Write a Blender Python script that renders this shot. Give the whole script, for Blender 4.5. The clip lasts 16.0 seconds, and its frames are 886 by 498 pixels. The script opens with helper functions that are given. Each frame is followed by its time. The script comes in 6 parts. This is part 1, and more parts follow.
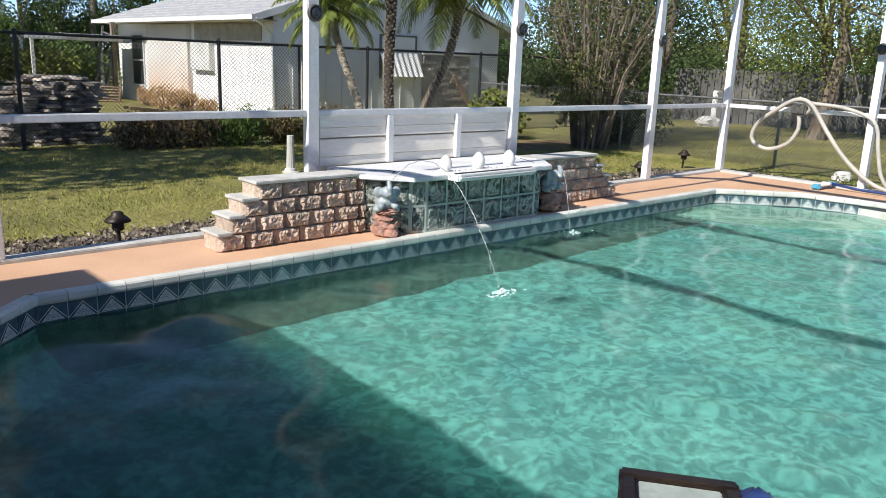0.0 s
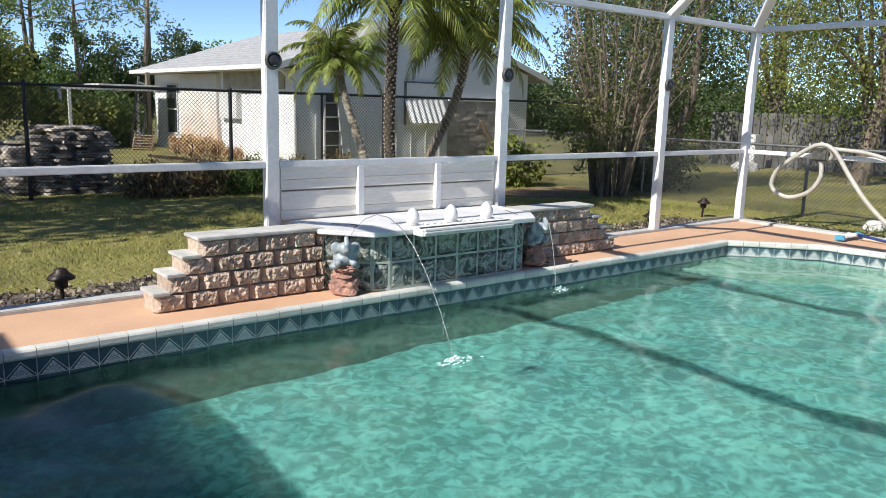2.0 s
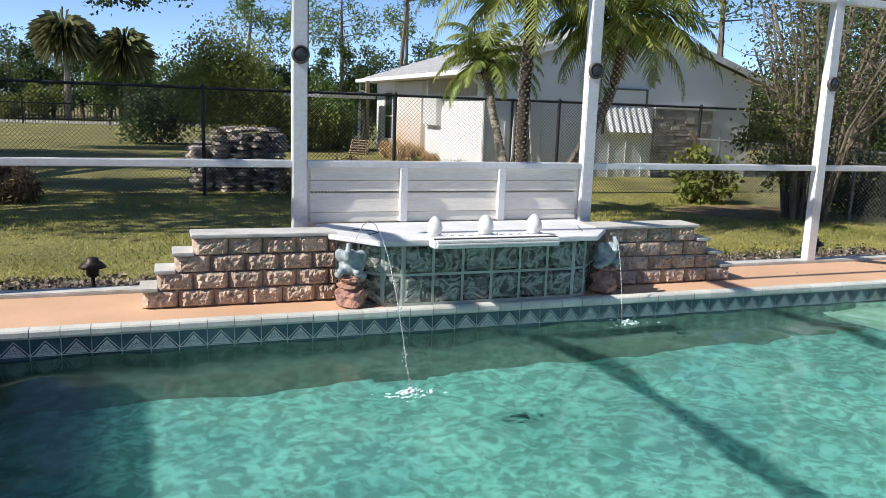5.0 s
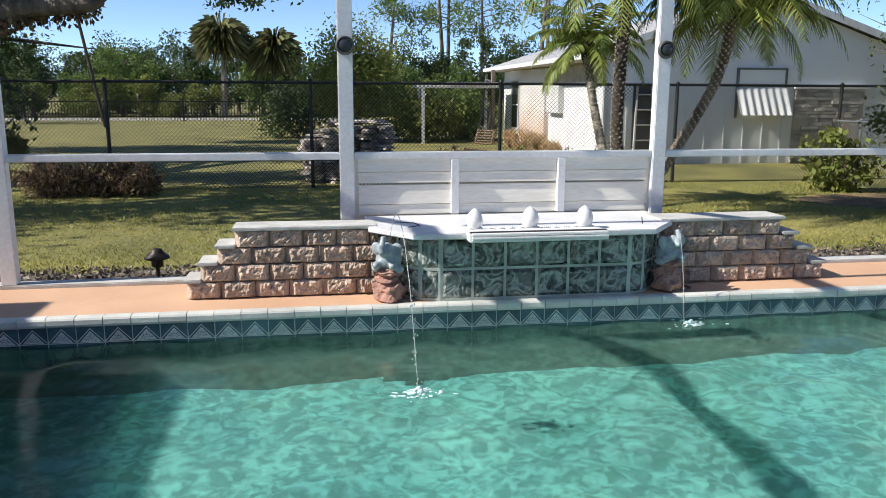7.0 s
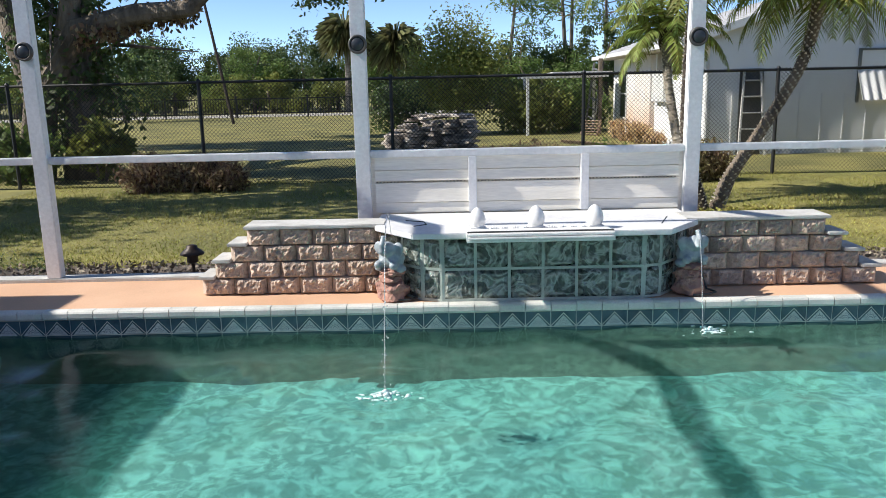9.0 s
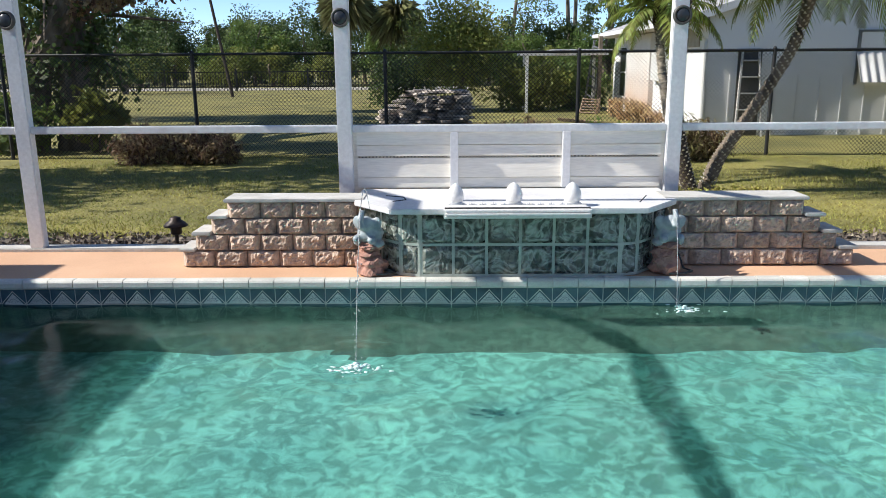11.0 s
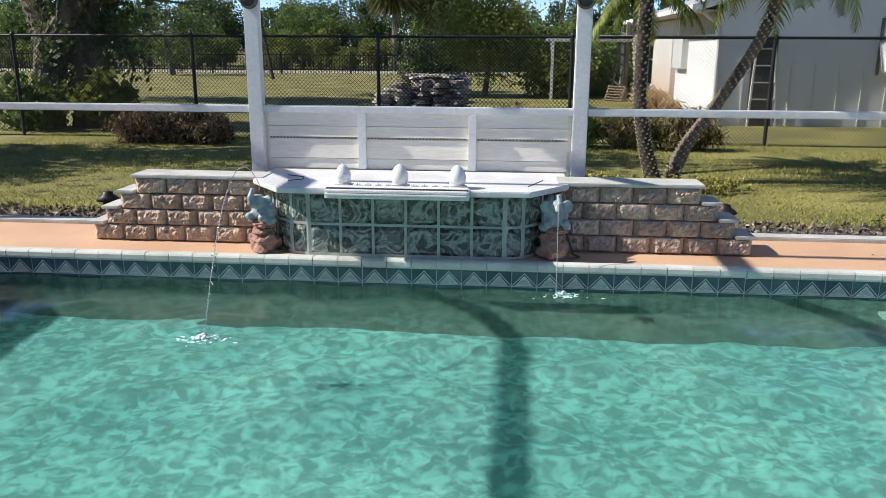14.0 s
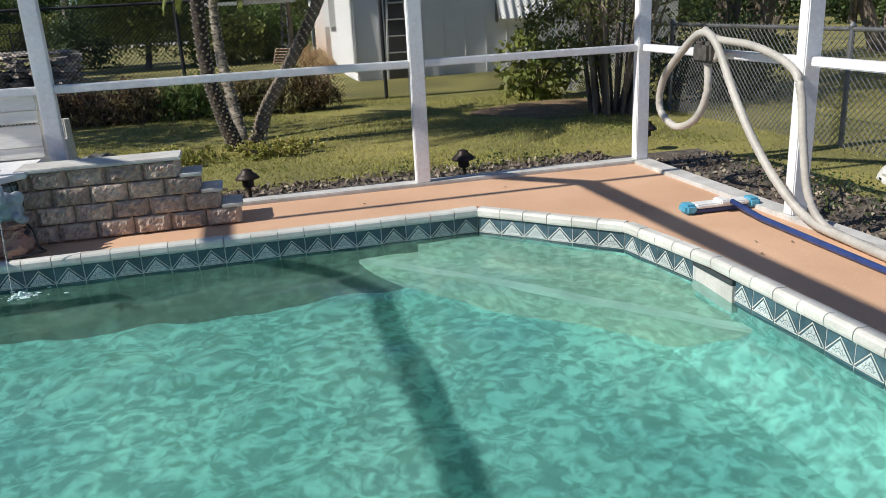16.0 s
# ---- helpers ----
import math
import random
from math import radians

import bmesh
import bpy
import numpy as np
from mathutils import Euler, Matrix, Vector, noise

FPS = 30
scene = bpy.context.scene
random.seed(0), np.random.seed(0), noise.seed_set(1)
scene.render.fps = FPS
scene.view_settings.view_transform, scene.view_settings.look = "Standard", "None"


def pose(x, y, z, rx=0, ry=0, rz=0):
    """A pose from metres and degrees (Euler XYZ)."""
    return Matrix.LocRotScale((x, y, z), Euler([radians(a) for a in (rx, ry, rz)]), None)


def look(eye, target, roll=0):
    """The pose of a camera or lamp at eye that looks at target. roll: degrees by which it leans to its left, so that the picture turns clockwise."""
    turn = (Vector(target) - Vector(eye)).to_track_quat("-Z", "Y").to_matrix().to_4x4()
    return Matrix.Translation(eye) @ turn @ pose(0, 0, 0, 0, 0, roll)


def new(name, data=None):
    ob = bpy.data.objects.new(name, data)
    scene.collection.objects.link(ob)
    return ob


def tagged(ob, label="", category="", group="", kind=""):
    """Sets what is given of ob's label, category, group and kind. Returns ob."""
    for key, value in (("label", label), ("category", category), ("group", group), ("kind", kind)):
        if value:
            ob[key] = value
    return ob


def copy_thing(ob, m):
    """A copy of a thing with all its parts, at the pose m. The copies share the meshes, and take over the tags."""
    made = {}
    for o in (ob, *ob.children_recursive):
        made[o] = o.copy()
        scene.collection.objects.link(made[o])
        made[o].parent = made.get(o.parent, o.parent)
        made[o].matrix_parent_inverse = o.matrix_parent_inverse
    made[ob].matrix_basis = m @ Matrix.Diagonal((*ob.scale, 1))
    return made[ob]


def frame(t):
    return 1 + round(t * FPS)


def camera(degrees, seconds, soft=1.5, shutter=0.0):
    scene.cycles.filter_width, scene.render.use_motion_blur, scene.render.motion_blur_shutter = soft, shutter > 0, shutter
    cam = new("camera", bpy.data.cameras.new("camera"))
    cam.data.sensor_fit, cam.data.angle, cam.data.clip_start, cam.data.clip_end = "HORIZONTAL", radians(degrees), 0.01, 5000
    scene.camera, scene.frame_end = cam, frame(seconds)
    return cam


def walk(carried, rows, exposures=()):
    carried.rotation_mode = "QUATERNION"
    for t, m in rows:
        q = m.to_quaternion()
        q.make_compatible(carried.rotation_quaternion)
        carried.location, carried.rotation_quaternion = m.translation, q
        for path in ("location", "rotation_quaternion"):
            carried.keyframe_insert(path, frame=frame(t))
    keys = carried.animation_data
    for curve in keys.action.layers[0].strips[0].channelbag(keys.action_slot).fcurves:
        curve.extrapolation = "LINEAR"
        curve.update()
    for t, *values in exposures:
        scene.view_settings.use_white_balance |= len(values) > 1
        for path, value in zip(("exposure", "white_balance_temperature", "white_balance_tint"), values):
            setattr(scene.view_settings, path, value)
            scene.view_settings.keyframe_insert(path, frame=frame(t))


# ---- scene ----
cam = camera(59.2, 16.0, soft=0.8)
METRES, EYE, TILT, LEAN, TURN = 6.8, 1.275, 0.0, 0.0, -42.7
ROWS = [
    (0.0, 0.0, 0.0, 0.0, 0.51, -13.58, -2.12),
    (0.5, 0.0048, 0.0042, 0.0017, -2.38, -13.19, -1.9),
    (1.0, 0.0215, 0.015, 0.004, -0.21, -12.54, -1.89),
    (1.5, 0.0551, 0.036, 0.0053, 1.92, -11.49, -1.58),
    (2.0, 0.0874, 0.0655, 0.005, 4.13, -10.49, -1.56),
    (2.5, 0.1253, 0.0887, 0.0029, 6.96, -9.85, -1.46),
    (3.0, 0.1647, 0.1111, 0.0008, 10.01, -9.56, -1.53),
    (3.5, 0.1977, 0.1416, -0.0012, 13.45, -9.58, -1.63),
    (4.0, 0.2317, 0.1664, -0.0013, 17.03, -9.79, -1.75),
    (6.5, 0.3497, 0.2604, -0.0029, 30.73, -11.0, -1.1),
    (7.0, 0.3648, 0.2788, -0.0014, 33.68, -11.22, -0.23),
    (7.5, 0.3798, 0.2996, -0.001, 36.79, -11.3, 0.81),
    (8.0, 0.4093, 0.3179, 0.001, 39.74, -11.28, 1.61),
    (8.5, 0.4326, 0.3397, -0.0001, 42.01, -11.42, 1.74),
    (9.0, 0.4478, 0.3599, 0.0032, 43.1, -11.8, 1.25),
    (9.5, 0.4582, 0.3673, 0.0044, 43.05, -12.45, 0.65),
    (12.0, 0.4765, 0.3775, 0.0013, 44.32, -13.79, -0.32),
    (12.5, 0.5018, 0.3958, 0.0015, 46.34, -14.0, -0.78),
    (13.0, 0.5173, 0.4247, 0.0006, 47.47, -14.16, -0.92),
    (13.5, 0.5406, 0.4486, 0.0006, 47.87, -14.32, -0.79),
    (14.0, 0.5816, 0.4733, -0.0002, 47.73, -14.5, -0.26),
    (14.5, 0.6116, 0.5085, -0.002, 46.39, -14.94, 0.58),
    (15.0, 0.6476, 0.5525, -0.0017, 43.24, -15.65, 1.56),
    (15.5, 0.7001, 0.5915, -0.0028, 37.66, -16.55, 2.52),
    (16.0, 0.7504, 0.6423, -0.0044, 28.05, -17.6, 2.95),
]
walk(cam, [(t, pose(0, 0, EYE, TILT, LEAN, TURN) @ pose(METRES * x, METRES * y, METRES * z, 90 + pitch, roll, yaw)) for t, x, y, z, yaw, pitch, roll in ROWS],
     exposures=[(0.0, 0.42), (4.0, 0.38), (8.0, 0.5), (9.5, 0.55), (13.0, 0.48), (14.5, 0.36), (15.5, 0.28), (16.0, 0.14)])

# ---------------------------------------------------------------- light
SUN_EL = radians(40.8)
SUN_TRAVEL = Vector((0.995 * math.cos(SUN_EL), 0.10 * math.cos(SUN_EL), -math.sin(SUN_EL)))
sun_data = bpy.data.lights.new("sun", "SUN")
sun_data.energy, sun_data.angle, sun_data.color = 4.8, radians(0.53), (1.0, 0.955, 0.88)
sun = new("sun", sun_data)
sun.matrix_world = look((-30, -2, 30), Vector((-30, -2, 30)) + SUN_TRAVEL)

world = bpy.data.worlds.new("world")
scene.world = world
world.use_nodes = True
_nt = world.node_tree
_sky = _nt.nodes.new("ShaderNodeTexSky")
_sky.sky_type = "NISHITA"
_sky.sun_disc = False
_sky.sun_elevation, _sky.sun_rotation = SUN_EL, radians(264.3)
_sky.air_density, _sky.dust_density, _sky.ozone_density, _sky.altitude = 0.55, 0.0, 3.0, 1500
_nt.links.new(_sky.outputs[0], _nt.nodes["Background"].inputs[0])
_nt.nodes["Background"].inputs[1].default_value = 0.15


# ---------------------------------------------------------------- materials
def material(name, color, color2=None, rough=0.7, scale=8.0, bump=0.2, bump_scale=60.0, metal=0.0, island=0.0, obj_random=0.0,
             stretch=(1, 1, 1), bump_dist=0.01, spec=0.5, coat=0.0, contrast=(0.35, 0.65)):
    """Procedural surface: two colours mixed by noise at one size, fine grain at another, a bump, and a spread between pieces."""
    m = bpy.data.materials.new(name)
    m.use_nodes = True
    nt = m.node_tree
    n, l = nt.nodes, nt.links
    b = n["Principled BSDF"]
    color2 = color2 or tuple(c * 0.75 for c in color)
    tc = n.new("ShaderNodeTexCoord")
    mp = n.new("ShaderNodeMapping")
    mp.inputs["Scale"].default_value = stretch
    geo = n.new("ShaderNodeNewGeometry")
    l.new(geo.outputs["Position"], mp.inputs[0])
    big = n.new("ShaderNodeTexNoise")
    big.inputs["Scale"].default_value, big.inputs["Detail"].default_value = scale, 6
    l.new(mp.outputs[0], big.inputs[0])
    ramp = n.new("ShaderNodeValToRGB")
    ramp.color_ramp.elements[0].position, ramp.color_ramp.elements[1].position = contrast
    ramp.color_ramp.elements[0].color, ramp.color_ramp.elements[1].color = (*color2, 1), (*color, 1)
    l.new(big.outputs[0], ramp.inputs[0])
    out = ramp.outputs[0]
    fine = n.new("ShaderNodeTexNoise")
    fine.inputs["Scale"].default_value, fine.inputs["Detail"].default_value = bump_scale, 4
    l.new(mp.outputs[0], fine.inputs[0])
    hsv = n.new("ShaderNodeHueSaturation")
    l.new(out, hsv.inputs["Color"])
    val = n.new("ShaderNodeMapRange")
    val.inputs["To Min"].default_value, val.inputs["To Max"].default_value = 0.82, 1.18
    l.new(fine.outputs[0], val.inputs[0])
    last = val.outputs[0]
    if island or obj_random:
        spread = n.new("ShaderNodeMapRange")
        amount = island or obj_random
        spread.inputs["To Min"].default_value, spread.inputs["To Max"].default_value = 1 - amount, 1 + amount
        if island:
            l.new(geo.outputs["Random Per Island"], spread.inputs[0])
        else:
            info = n.new("ShaderNodeObjectInfo")
            l.new(info.outputs["Random"], spread.inputs[0])
        mul = n.new("ShaderNodeMath")
        mul.operation = "MULTIPLY"
        l.new(last, mul.inputs[0])
        l.new(spread.outputs[0], mul.inputs[1])
        last = mul.outputs[0]
        if island:
            hue = n.new("ShaderNodeMapRange")
            hue.inputs["To Min"].default_value, hue.inputs["To Max"].default_value = 0.5 - 0.06 * island, 0.5 + 0.05 * island
            l.new(geo.outputs["Random Per Island"], hue.inputs[0])
            l.new(hue.outputs[0], hsv.inputs["Hue"])
    l.new(last, hsv.inputs["Value"])
    l.new(hsv.outputs[0], b.inputs["Base Color"])
    b.inputs["Roughness"].default_value, b.inputs["Metallic"].default_value = rough, metal
    b.inputs["Specular IOR Level"].default_value = spec
    b.inputs["Coat Weight"].default_value = coat
    if bump:
        bp = n.new("ShaderNodeBump")
        bp.inputs["Strength"].default_value, bp.inputs["Distance"].default_value = bump, bump_dist
        l.new(fine.outputs[0], bp.inputs["Height"])
        l.new(bp.outputs[0], b.inputs["Normal"])
    return m


def leaf_material(name, color, color2, island=0.45, translucent=0.35, scale=0.6):
    m = material(name, color, color2, rough=0.55, scale=scale, bump=0, island=island, spec=0.3)
    nt = m.node_tree
    n, l = nt.nodes, nt.links
    b, out = n["Principled BSDF"], n["Material Output"]
    t = n.new("ShaderNodeBsdfTranslucent")
    mix = n.new("ShaderNodeMixShader")
    mix.inputs[0].default_value = translucent
    l.new(b.inputs["Base Color"].links[0].from_socket, t.inputs[0])
    l.new(b.outputs[0], mix.inputs[1])
    l.new(t.outputs[0], mix.inputs[2])
    l.new(mix.outputs[0], out.inputs[0])
    return m


def glass_material(name, tint, rough=0.02, ior=1.45, wave=0.0, wave_scale=30.0):
    m = bpy.data.materials.new(name)
    m.use_nodes = True
    n, l = m.node_tree.nodes, m.node_tree.links
    b = n["Principled BSDF"]
    b.inputs["Base Color"].default_value = (*tint, 1)
    b.inputs["Transmission Weight"].default_value = 1.0
    b.inputs["Roughness"].default_value, b.inputs["IOR"].default_value = rough, ior
    if wave:
        no = n.new("ShaderNodeTexNoise")
        no.inputs["Scale"].default_value, no.inputs["Detail"].default_value, no.inputs["Distortion"].default_value = wave_scale, 1, 1.5
        geo = n.new("ShaderNodeNewGeometry")
        l.new(geo.outputs["Position"], no.inputs[0])
        bp = n.new("ShaderNodeBump")
        bp.inputs["Strength"].default_value, bp.inputs["Distance"].default_value = wave, 0.03
        l.new(no.outputs[0], bp.inputs["Height"])
        l.new(bp.outputs[0], b.inputs["Normal"])
    return m


M_WHITE = material("white_aluminium", (0.80, 0.80, 0.80), (0.70, 0.71, 0.72), rough=0.45, scale=3, bump=0.05, bump_scale=40)
M_SIDING = material("cream_siding", (0.90, 0.87, 0.79), (0.83, 0.79, 0.70), rough=0.5, scale=2.5, bump=0.08, bump_scale=30, stretch=(0.4, 1, 3))
M_DECK = material("coral_deck_coating", (0.66, 0.415, 0.265), (0.57, 0.345, 0.215), rough=0.75, scale=1.6, bump=0.35, bump_scale=140, bump_dist=0.004)
M_COPING = material("pale_coping", (0.66, 0.65, 0.60), (0.52, 0.52, 0.48), rough=0.55, scale=5, bump=0.15, bump_scale=90, obj_random=0.08)
M_GROUT = material("pale_grout", (0.55, 0.56, 0.54), (0.42, 0.44, 0.43), rough=0.8, scale=20)
M_TILE = material("slate_blue_tile", (0.070, 0.125, 0.155), (0.04, 0.08, 0.105), rough=0.25, scale=14, bump=0.05, obj_random=0.22, coat=0.4)
M_TILE_MOTIF = material("pale_shell_motif", (0.60, 0.63, 0.62), (0.36, 0.42, 0.43), rough=0.4, scale=90, bump=0.2, bump_scale=200, obj_random=0.12)


def plaster_material(name, color, color2, low, high):
    """Pale aged pool plaster: broad blotches, and a fine mottle painting rippled sunlight in."""
    m = material(name, color, color2, rough=0.9, scale=1.1, bump=0.3, bump_scale=18, bump_dist=0.02, contrast=(0.35, 0.65))
    n, l = m.node_tree.nodes, m.node_tree.links
    b = n["Principled BSDF"]
    src = b.inputs["Base Color"].links[0].from_socket
    geo = n.new("ShaderNodeNewGeometry")
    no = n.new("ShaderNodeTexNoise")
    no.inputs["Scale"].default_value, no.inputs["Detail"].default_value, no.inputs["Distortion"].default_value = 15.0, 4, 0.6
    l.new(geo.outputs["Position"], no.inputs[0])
    # bright and dark cells of the sun ripples, multiplied into the base colour
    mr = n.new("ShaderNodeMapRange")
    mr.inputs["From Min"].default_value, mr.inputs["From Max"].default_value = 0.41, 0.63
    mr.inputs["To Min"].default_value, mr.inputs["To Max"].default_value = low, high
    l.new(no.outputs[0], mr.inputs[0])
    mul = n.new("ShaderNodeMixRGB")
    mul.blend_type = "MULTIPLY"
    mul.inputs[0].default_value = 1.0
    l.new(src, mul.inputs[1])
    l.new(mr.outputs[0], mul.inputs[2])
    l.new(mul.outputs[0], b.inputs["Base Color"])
    return m


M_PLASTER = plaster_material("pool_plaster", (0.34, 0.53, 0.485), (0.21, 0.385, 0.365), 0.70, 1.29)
# one wall only: its grazing-sun shade put into the colour, with olive stains
M_WALLPLASTER = plaster_material("shaded_stained_plaster", (0.185, 0.22, 0.185), (0.11, 0.145, 0.125), 0.8, 1.2)
M_STEP = plaster_material("pool_step_plaster", (0.50, 0.54, 0.45), (0.38, 0.44, 0.38), 0.8, 1.2)
M_BLOCK = material("tan_split_face_block", (0.61, 0.475, 0.375), (0.40, 0.31, 0.25), rough=0.92, scale=30, bump=1.0, bump_scale=85, obj_random=0.22, bump_dist=0.012)
M_CAP = material("pale_cap_slab", (0.58, 0.57, 0.54), (0.44, 0.43, 0.40), rough=0.8, scale=6, bump=0.3, bump_scale=60)
M_SLAB = material("white_slab", (0.74, 0.74, 0.74), (0.60, 0.60, 0.61), rough=0.6, scale=4, bump=0.2, bump_scale=50)
M_MORTAR = material("glass_block_mortar", (0.42, 0.47, 0.43), (0.30, 0.34, 0.31), rough=0.6, scale=10)
M_GLASS = glass_material("green_glass", (0.84, 0.93, 0.88), 0.03, 1.45, 1.0, 17)


def swirl_glass(m):
    """Pressed wavy green glass, its swirl highlights painted in as pale ribbons."""
    n, l = m.node_tree.nodes, m.node_tree.links
    b = n["Principled BSDF"]
    geo = n.new("ShaderNodeNewGeometry")
    no = n.new("ShaderNodeTexNoise")
    no.inputs["Scale"].default_value, no.inputs["Detail"].default_value, no.inputs["Distortion"].default_value = 8.0, 2.0, 1.6
    l.new(geo.outputs["Position"], no.inputs[0])
    ramp = n.new("ShaderNodeValToRGB")
    e = ramp.color_ramp.elements
    e[0].position, e[0].color = 0.40, (0.14, 0.165, 0.145, 1)
    e[1].position, e[1].color = 0.62, (0.24, 0.27, 0.245, 1)
    glint_band = ramp.color_ramp.elements.new(0.51)
    glint_band.color = (0.62, 0.68, 0.63, 1)
    l.new(no.outputs[0], ramp.inputs[0])
    l.new(ramp.outputs[0], b.inputs["Base Color"])
    b.inputs["Transmission Weight"].default_value = 0.45


swirl_glass(M_GLASS)
# darkness and pale swirl glints behind the glass, painted as one patchy colour
M_DARK_IN = material("painted_planter_depth", (0.60, 0.66, 0.58), (0.05, 0.085, 0.07), rough=0.4, scale=11, bump=0.8, bump_scale=30, bump_dist=0.03, contrast=(0.45, 0.62))
M_CRACK = material("crack_dark", (0.03, 0.03, 0.03), (0.02, 0.02, 0.02), bump=0)
M_BLACK = material("black_coated_wire", (0.012, 0.013, 0.014), (0.02, 0.02, 0.02), rough=0.5, bump=0, scale=4)
M_GALV = material("galvanised_steel", (0.24, 0.245, 0.245), (0.15, 0.155, 0.155), rough=0.45, metal=0.6, scale=10, bump=0)
M_BRONZE = material("dark_bronze_lantern", (0.045, 0.03, 0.022), (0.02, 0.014, 0.012), rough=0.5, metal=0.4, scale=20)
M_LAWN = material("lawn_ground", (0.28, 0.25, 0.075), (0.145, 0.14, 0.045), rough=0.95, scale=0.9, bump=0.8, bump_scale=25, bump_dist=0.03)
M_GRASS = leaf_material("grass_blades", (0.42, 0.38, 0.11), (0.22, 0.245, 0.06), island=0.45, translucent=0.3, scale=0.7)
M_MULCH = material("dark_mulch", (0.17, 0.14, 0.115), (0.07, 0.058, 0.048), rough=0.95, scale=14, bump=1.0, bump_scale=60, bump_dist=0.02)
M_ROADDUST = material("far_road", (0.42, 0.40, 0.36), (0.34, 0.32, 0.29), rough=0.9, scale=1)
M_STUCCO = material("white_house_paint", (0.84, 0.84, 0.83), (0.76, 0.76, 0.75), rough=0.85, scale=0.8, bump=0.4, bump_scale=60)


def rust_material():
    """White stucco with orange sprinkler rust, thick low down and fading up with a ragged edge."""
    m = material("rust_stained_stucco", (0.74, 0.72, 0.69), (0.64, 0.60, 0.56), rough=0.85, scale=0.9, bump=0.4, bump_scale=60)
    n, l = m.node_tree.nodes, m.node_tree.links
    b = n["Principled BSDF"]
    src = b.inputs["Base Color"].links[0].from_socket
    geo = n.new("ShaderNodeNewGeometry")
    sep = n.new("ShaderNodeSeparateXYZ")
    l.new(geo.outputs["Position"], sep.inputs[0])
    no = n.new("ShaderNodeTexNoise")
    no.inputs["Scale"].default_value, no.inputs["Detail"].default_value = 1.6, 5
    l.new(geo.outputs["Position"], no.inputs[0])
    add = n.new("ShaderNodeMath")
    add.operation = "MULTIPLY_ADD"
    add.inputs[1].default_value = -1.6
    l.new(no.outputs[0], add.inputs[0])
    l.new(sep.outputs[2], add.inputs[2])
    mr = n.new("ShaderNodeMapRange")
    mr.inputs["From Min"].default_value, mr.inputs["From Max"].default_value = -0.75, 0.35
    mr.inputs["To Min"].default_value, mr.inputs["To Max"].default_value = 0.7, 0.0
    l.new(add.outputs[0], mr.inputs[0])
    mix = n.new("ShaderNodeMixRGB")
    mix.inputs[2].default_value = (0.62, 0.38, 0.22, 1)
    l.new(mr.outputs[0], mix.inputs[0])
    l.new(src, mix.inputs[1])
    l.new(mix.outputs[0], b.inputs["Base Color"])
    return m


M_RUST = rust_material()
M_ROOF = material("grey_shingle", (0.42, 0.42, 0.42), (0.31, 0.31, 0.32), rough=0.9, scale=5, bump=0.5, bump_scale=40)
M_TRIM = material("house_trim", (0.72, 0.72, 0.70), (0.58, 0.58, 0.56), rough=0.6, scale=3, bump=0.1)
M_SOFFIT = material("tan_soffit", (0.45, 0.41, 0.34), (0.33, 0.30, 0.25), rough=0.8, scale=4)
M_DARKWIN = material("dark_screen_window", (0.03, 0.035, 0.04), (0.05, 0.055, 0.06), rough=0.25, scale=3, bump=0)
M_STONE = material("stacked_ledgestone", (0.56, 0.51, 0.45), (0.36, 0.32, 0.28), rough=0.9, scale=9, bump=0.7, bump_scale=35, obj_random=0.35)
M_SLATE = material("weathered_slate", (0.62, 0.55, 0.47), (0.18, 0.155, 0.135), rough=0.85, scale=7, bump=0.6, bump_scale=30, obj_random=0.5)
M_WOOD = material("grey_timber", (0.34, 0.25, 0.17), (0.22, 0.15, 0.10), rough=0.8, scale=5, bump=0.4, bump_scale=50, stretch=(1, 1, 0.15))
M_BARK = material("grey_bark", (0.25, 0.20, 0.15), (0.10, 0.08, 0.06), rough=0.95, scale=6, bump=1.0, bump_scale=30, stretch=(1, 1, 0.3), bump_dist=0.03)
M_PALMBARK = material("pale_palm_trunk", (0.34, 0.30, 0.24), (0.13, 0.11, 0.085), rough=0.9, scale=9, bump=1.0, bump_scale=40, stretch=(0.5, 0.5, 2.0), bump_dist=0.02)
M_DARKPALM = material("dark_palm_trunk", (0.085, 0.065, 0.05), (0.04, 0.03, 0.025), rough=0.95, scale=9, bump=1.0, bump_scale=40, bump_dist=0.02)
M_STUB = material("pale_leaf_scars", (0.60, 0.55, 0.46), (0.42, 0.37, 0.30), rough=0.9, scale=20, bump=0.3)
M_FROND = leaf_material("palm_frond", (0.34, 0.36, 0.085), (0.15, 0.21, 0.05), island=0.5, translucent=0.35)
M_LEAF = leaf_material("green_leaves", (0.19, 0.26, 0.065), (0.09, 0.15, 0.04), island=0.28)
M_LEAF_LIGHT = leaf_material("light_leaves", (0.27, 0.29, 0.07), (0.14, 0.17, 0.04), island=0.28)
M_LEAF_DARK = leaf_material("dark_leaves", (0.11, 0.155, 0.05), (0.05, 0.08, 0.03), island=0.28)
M_SHRUB = leaf_material("olive_shrub_leaves", (0.19, 0.21, 0.065), (0.09, 0.11, 0.035), island=0.4)
M_LEAF_BROWN = leaf_material("red_brown_leaves", (0.34, 0.22, 0.14), (0.16, 0.14, 0.06), island=0.7)
M_STRAW = leaf_material("dry_fronds", (0.62, 0.45, 0.27), (0.42, 0.29, 0.16), island=0.5)
M_ELEPHANT = material("blue_grey_glaze", (0.37, 0.42, 0.45), (0.24, 0.28, 0.31), rough=0.45, scale=18, bump=0.3, bump_scale=40)
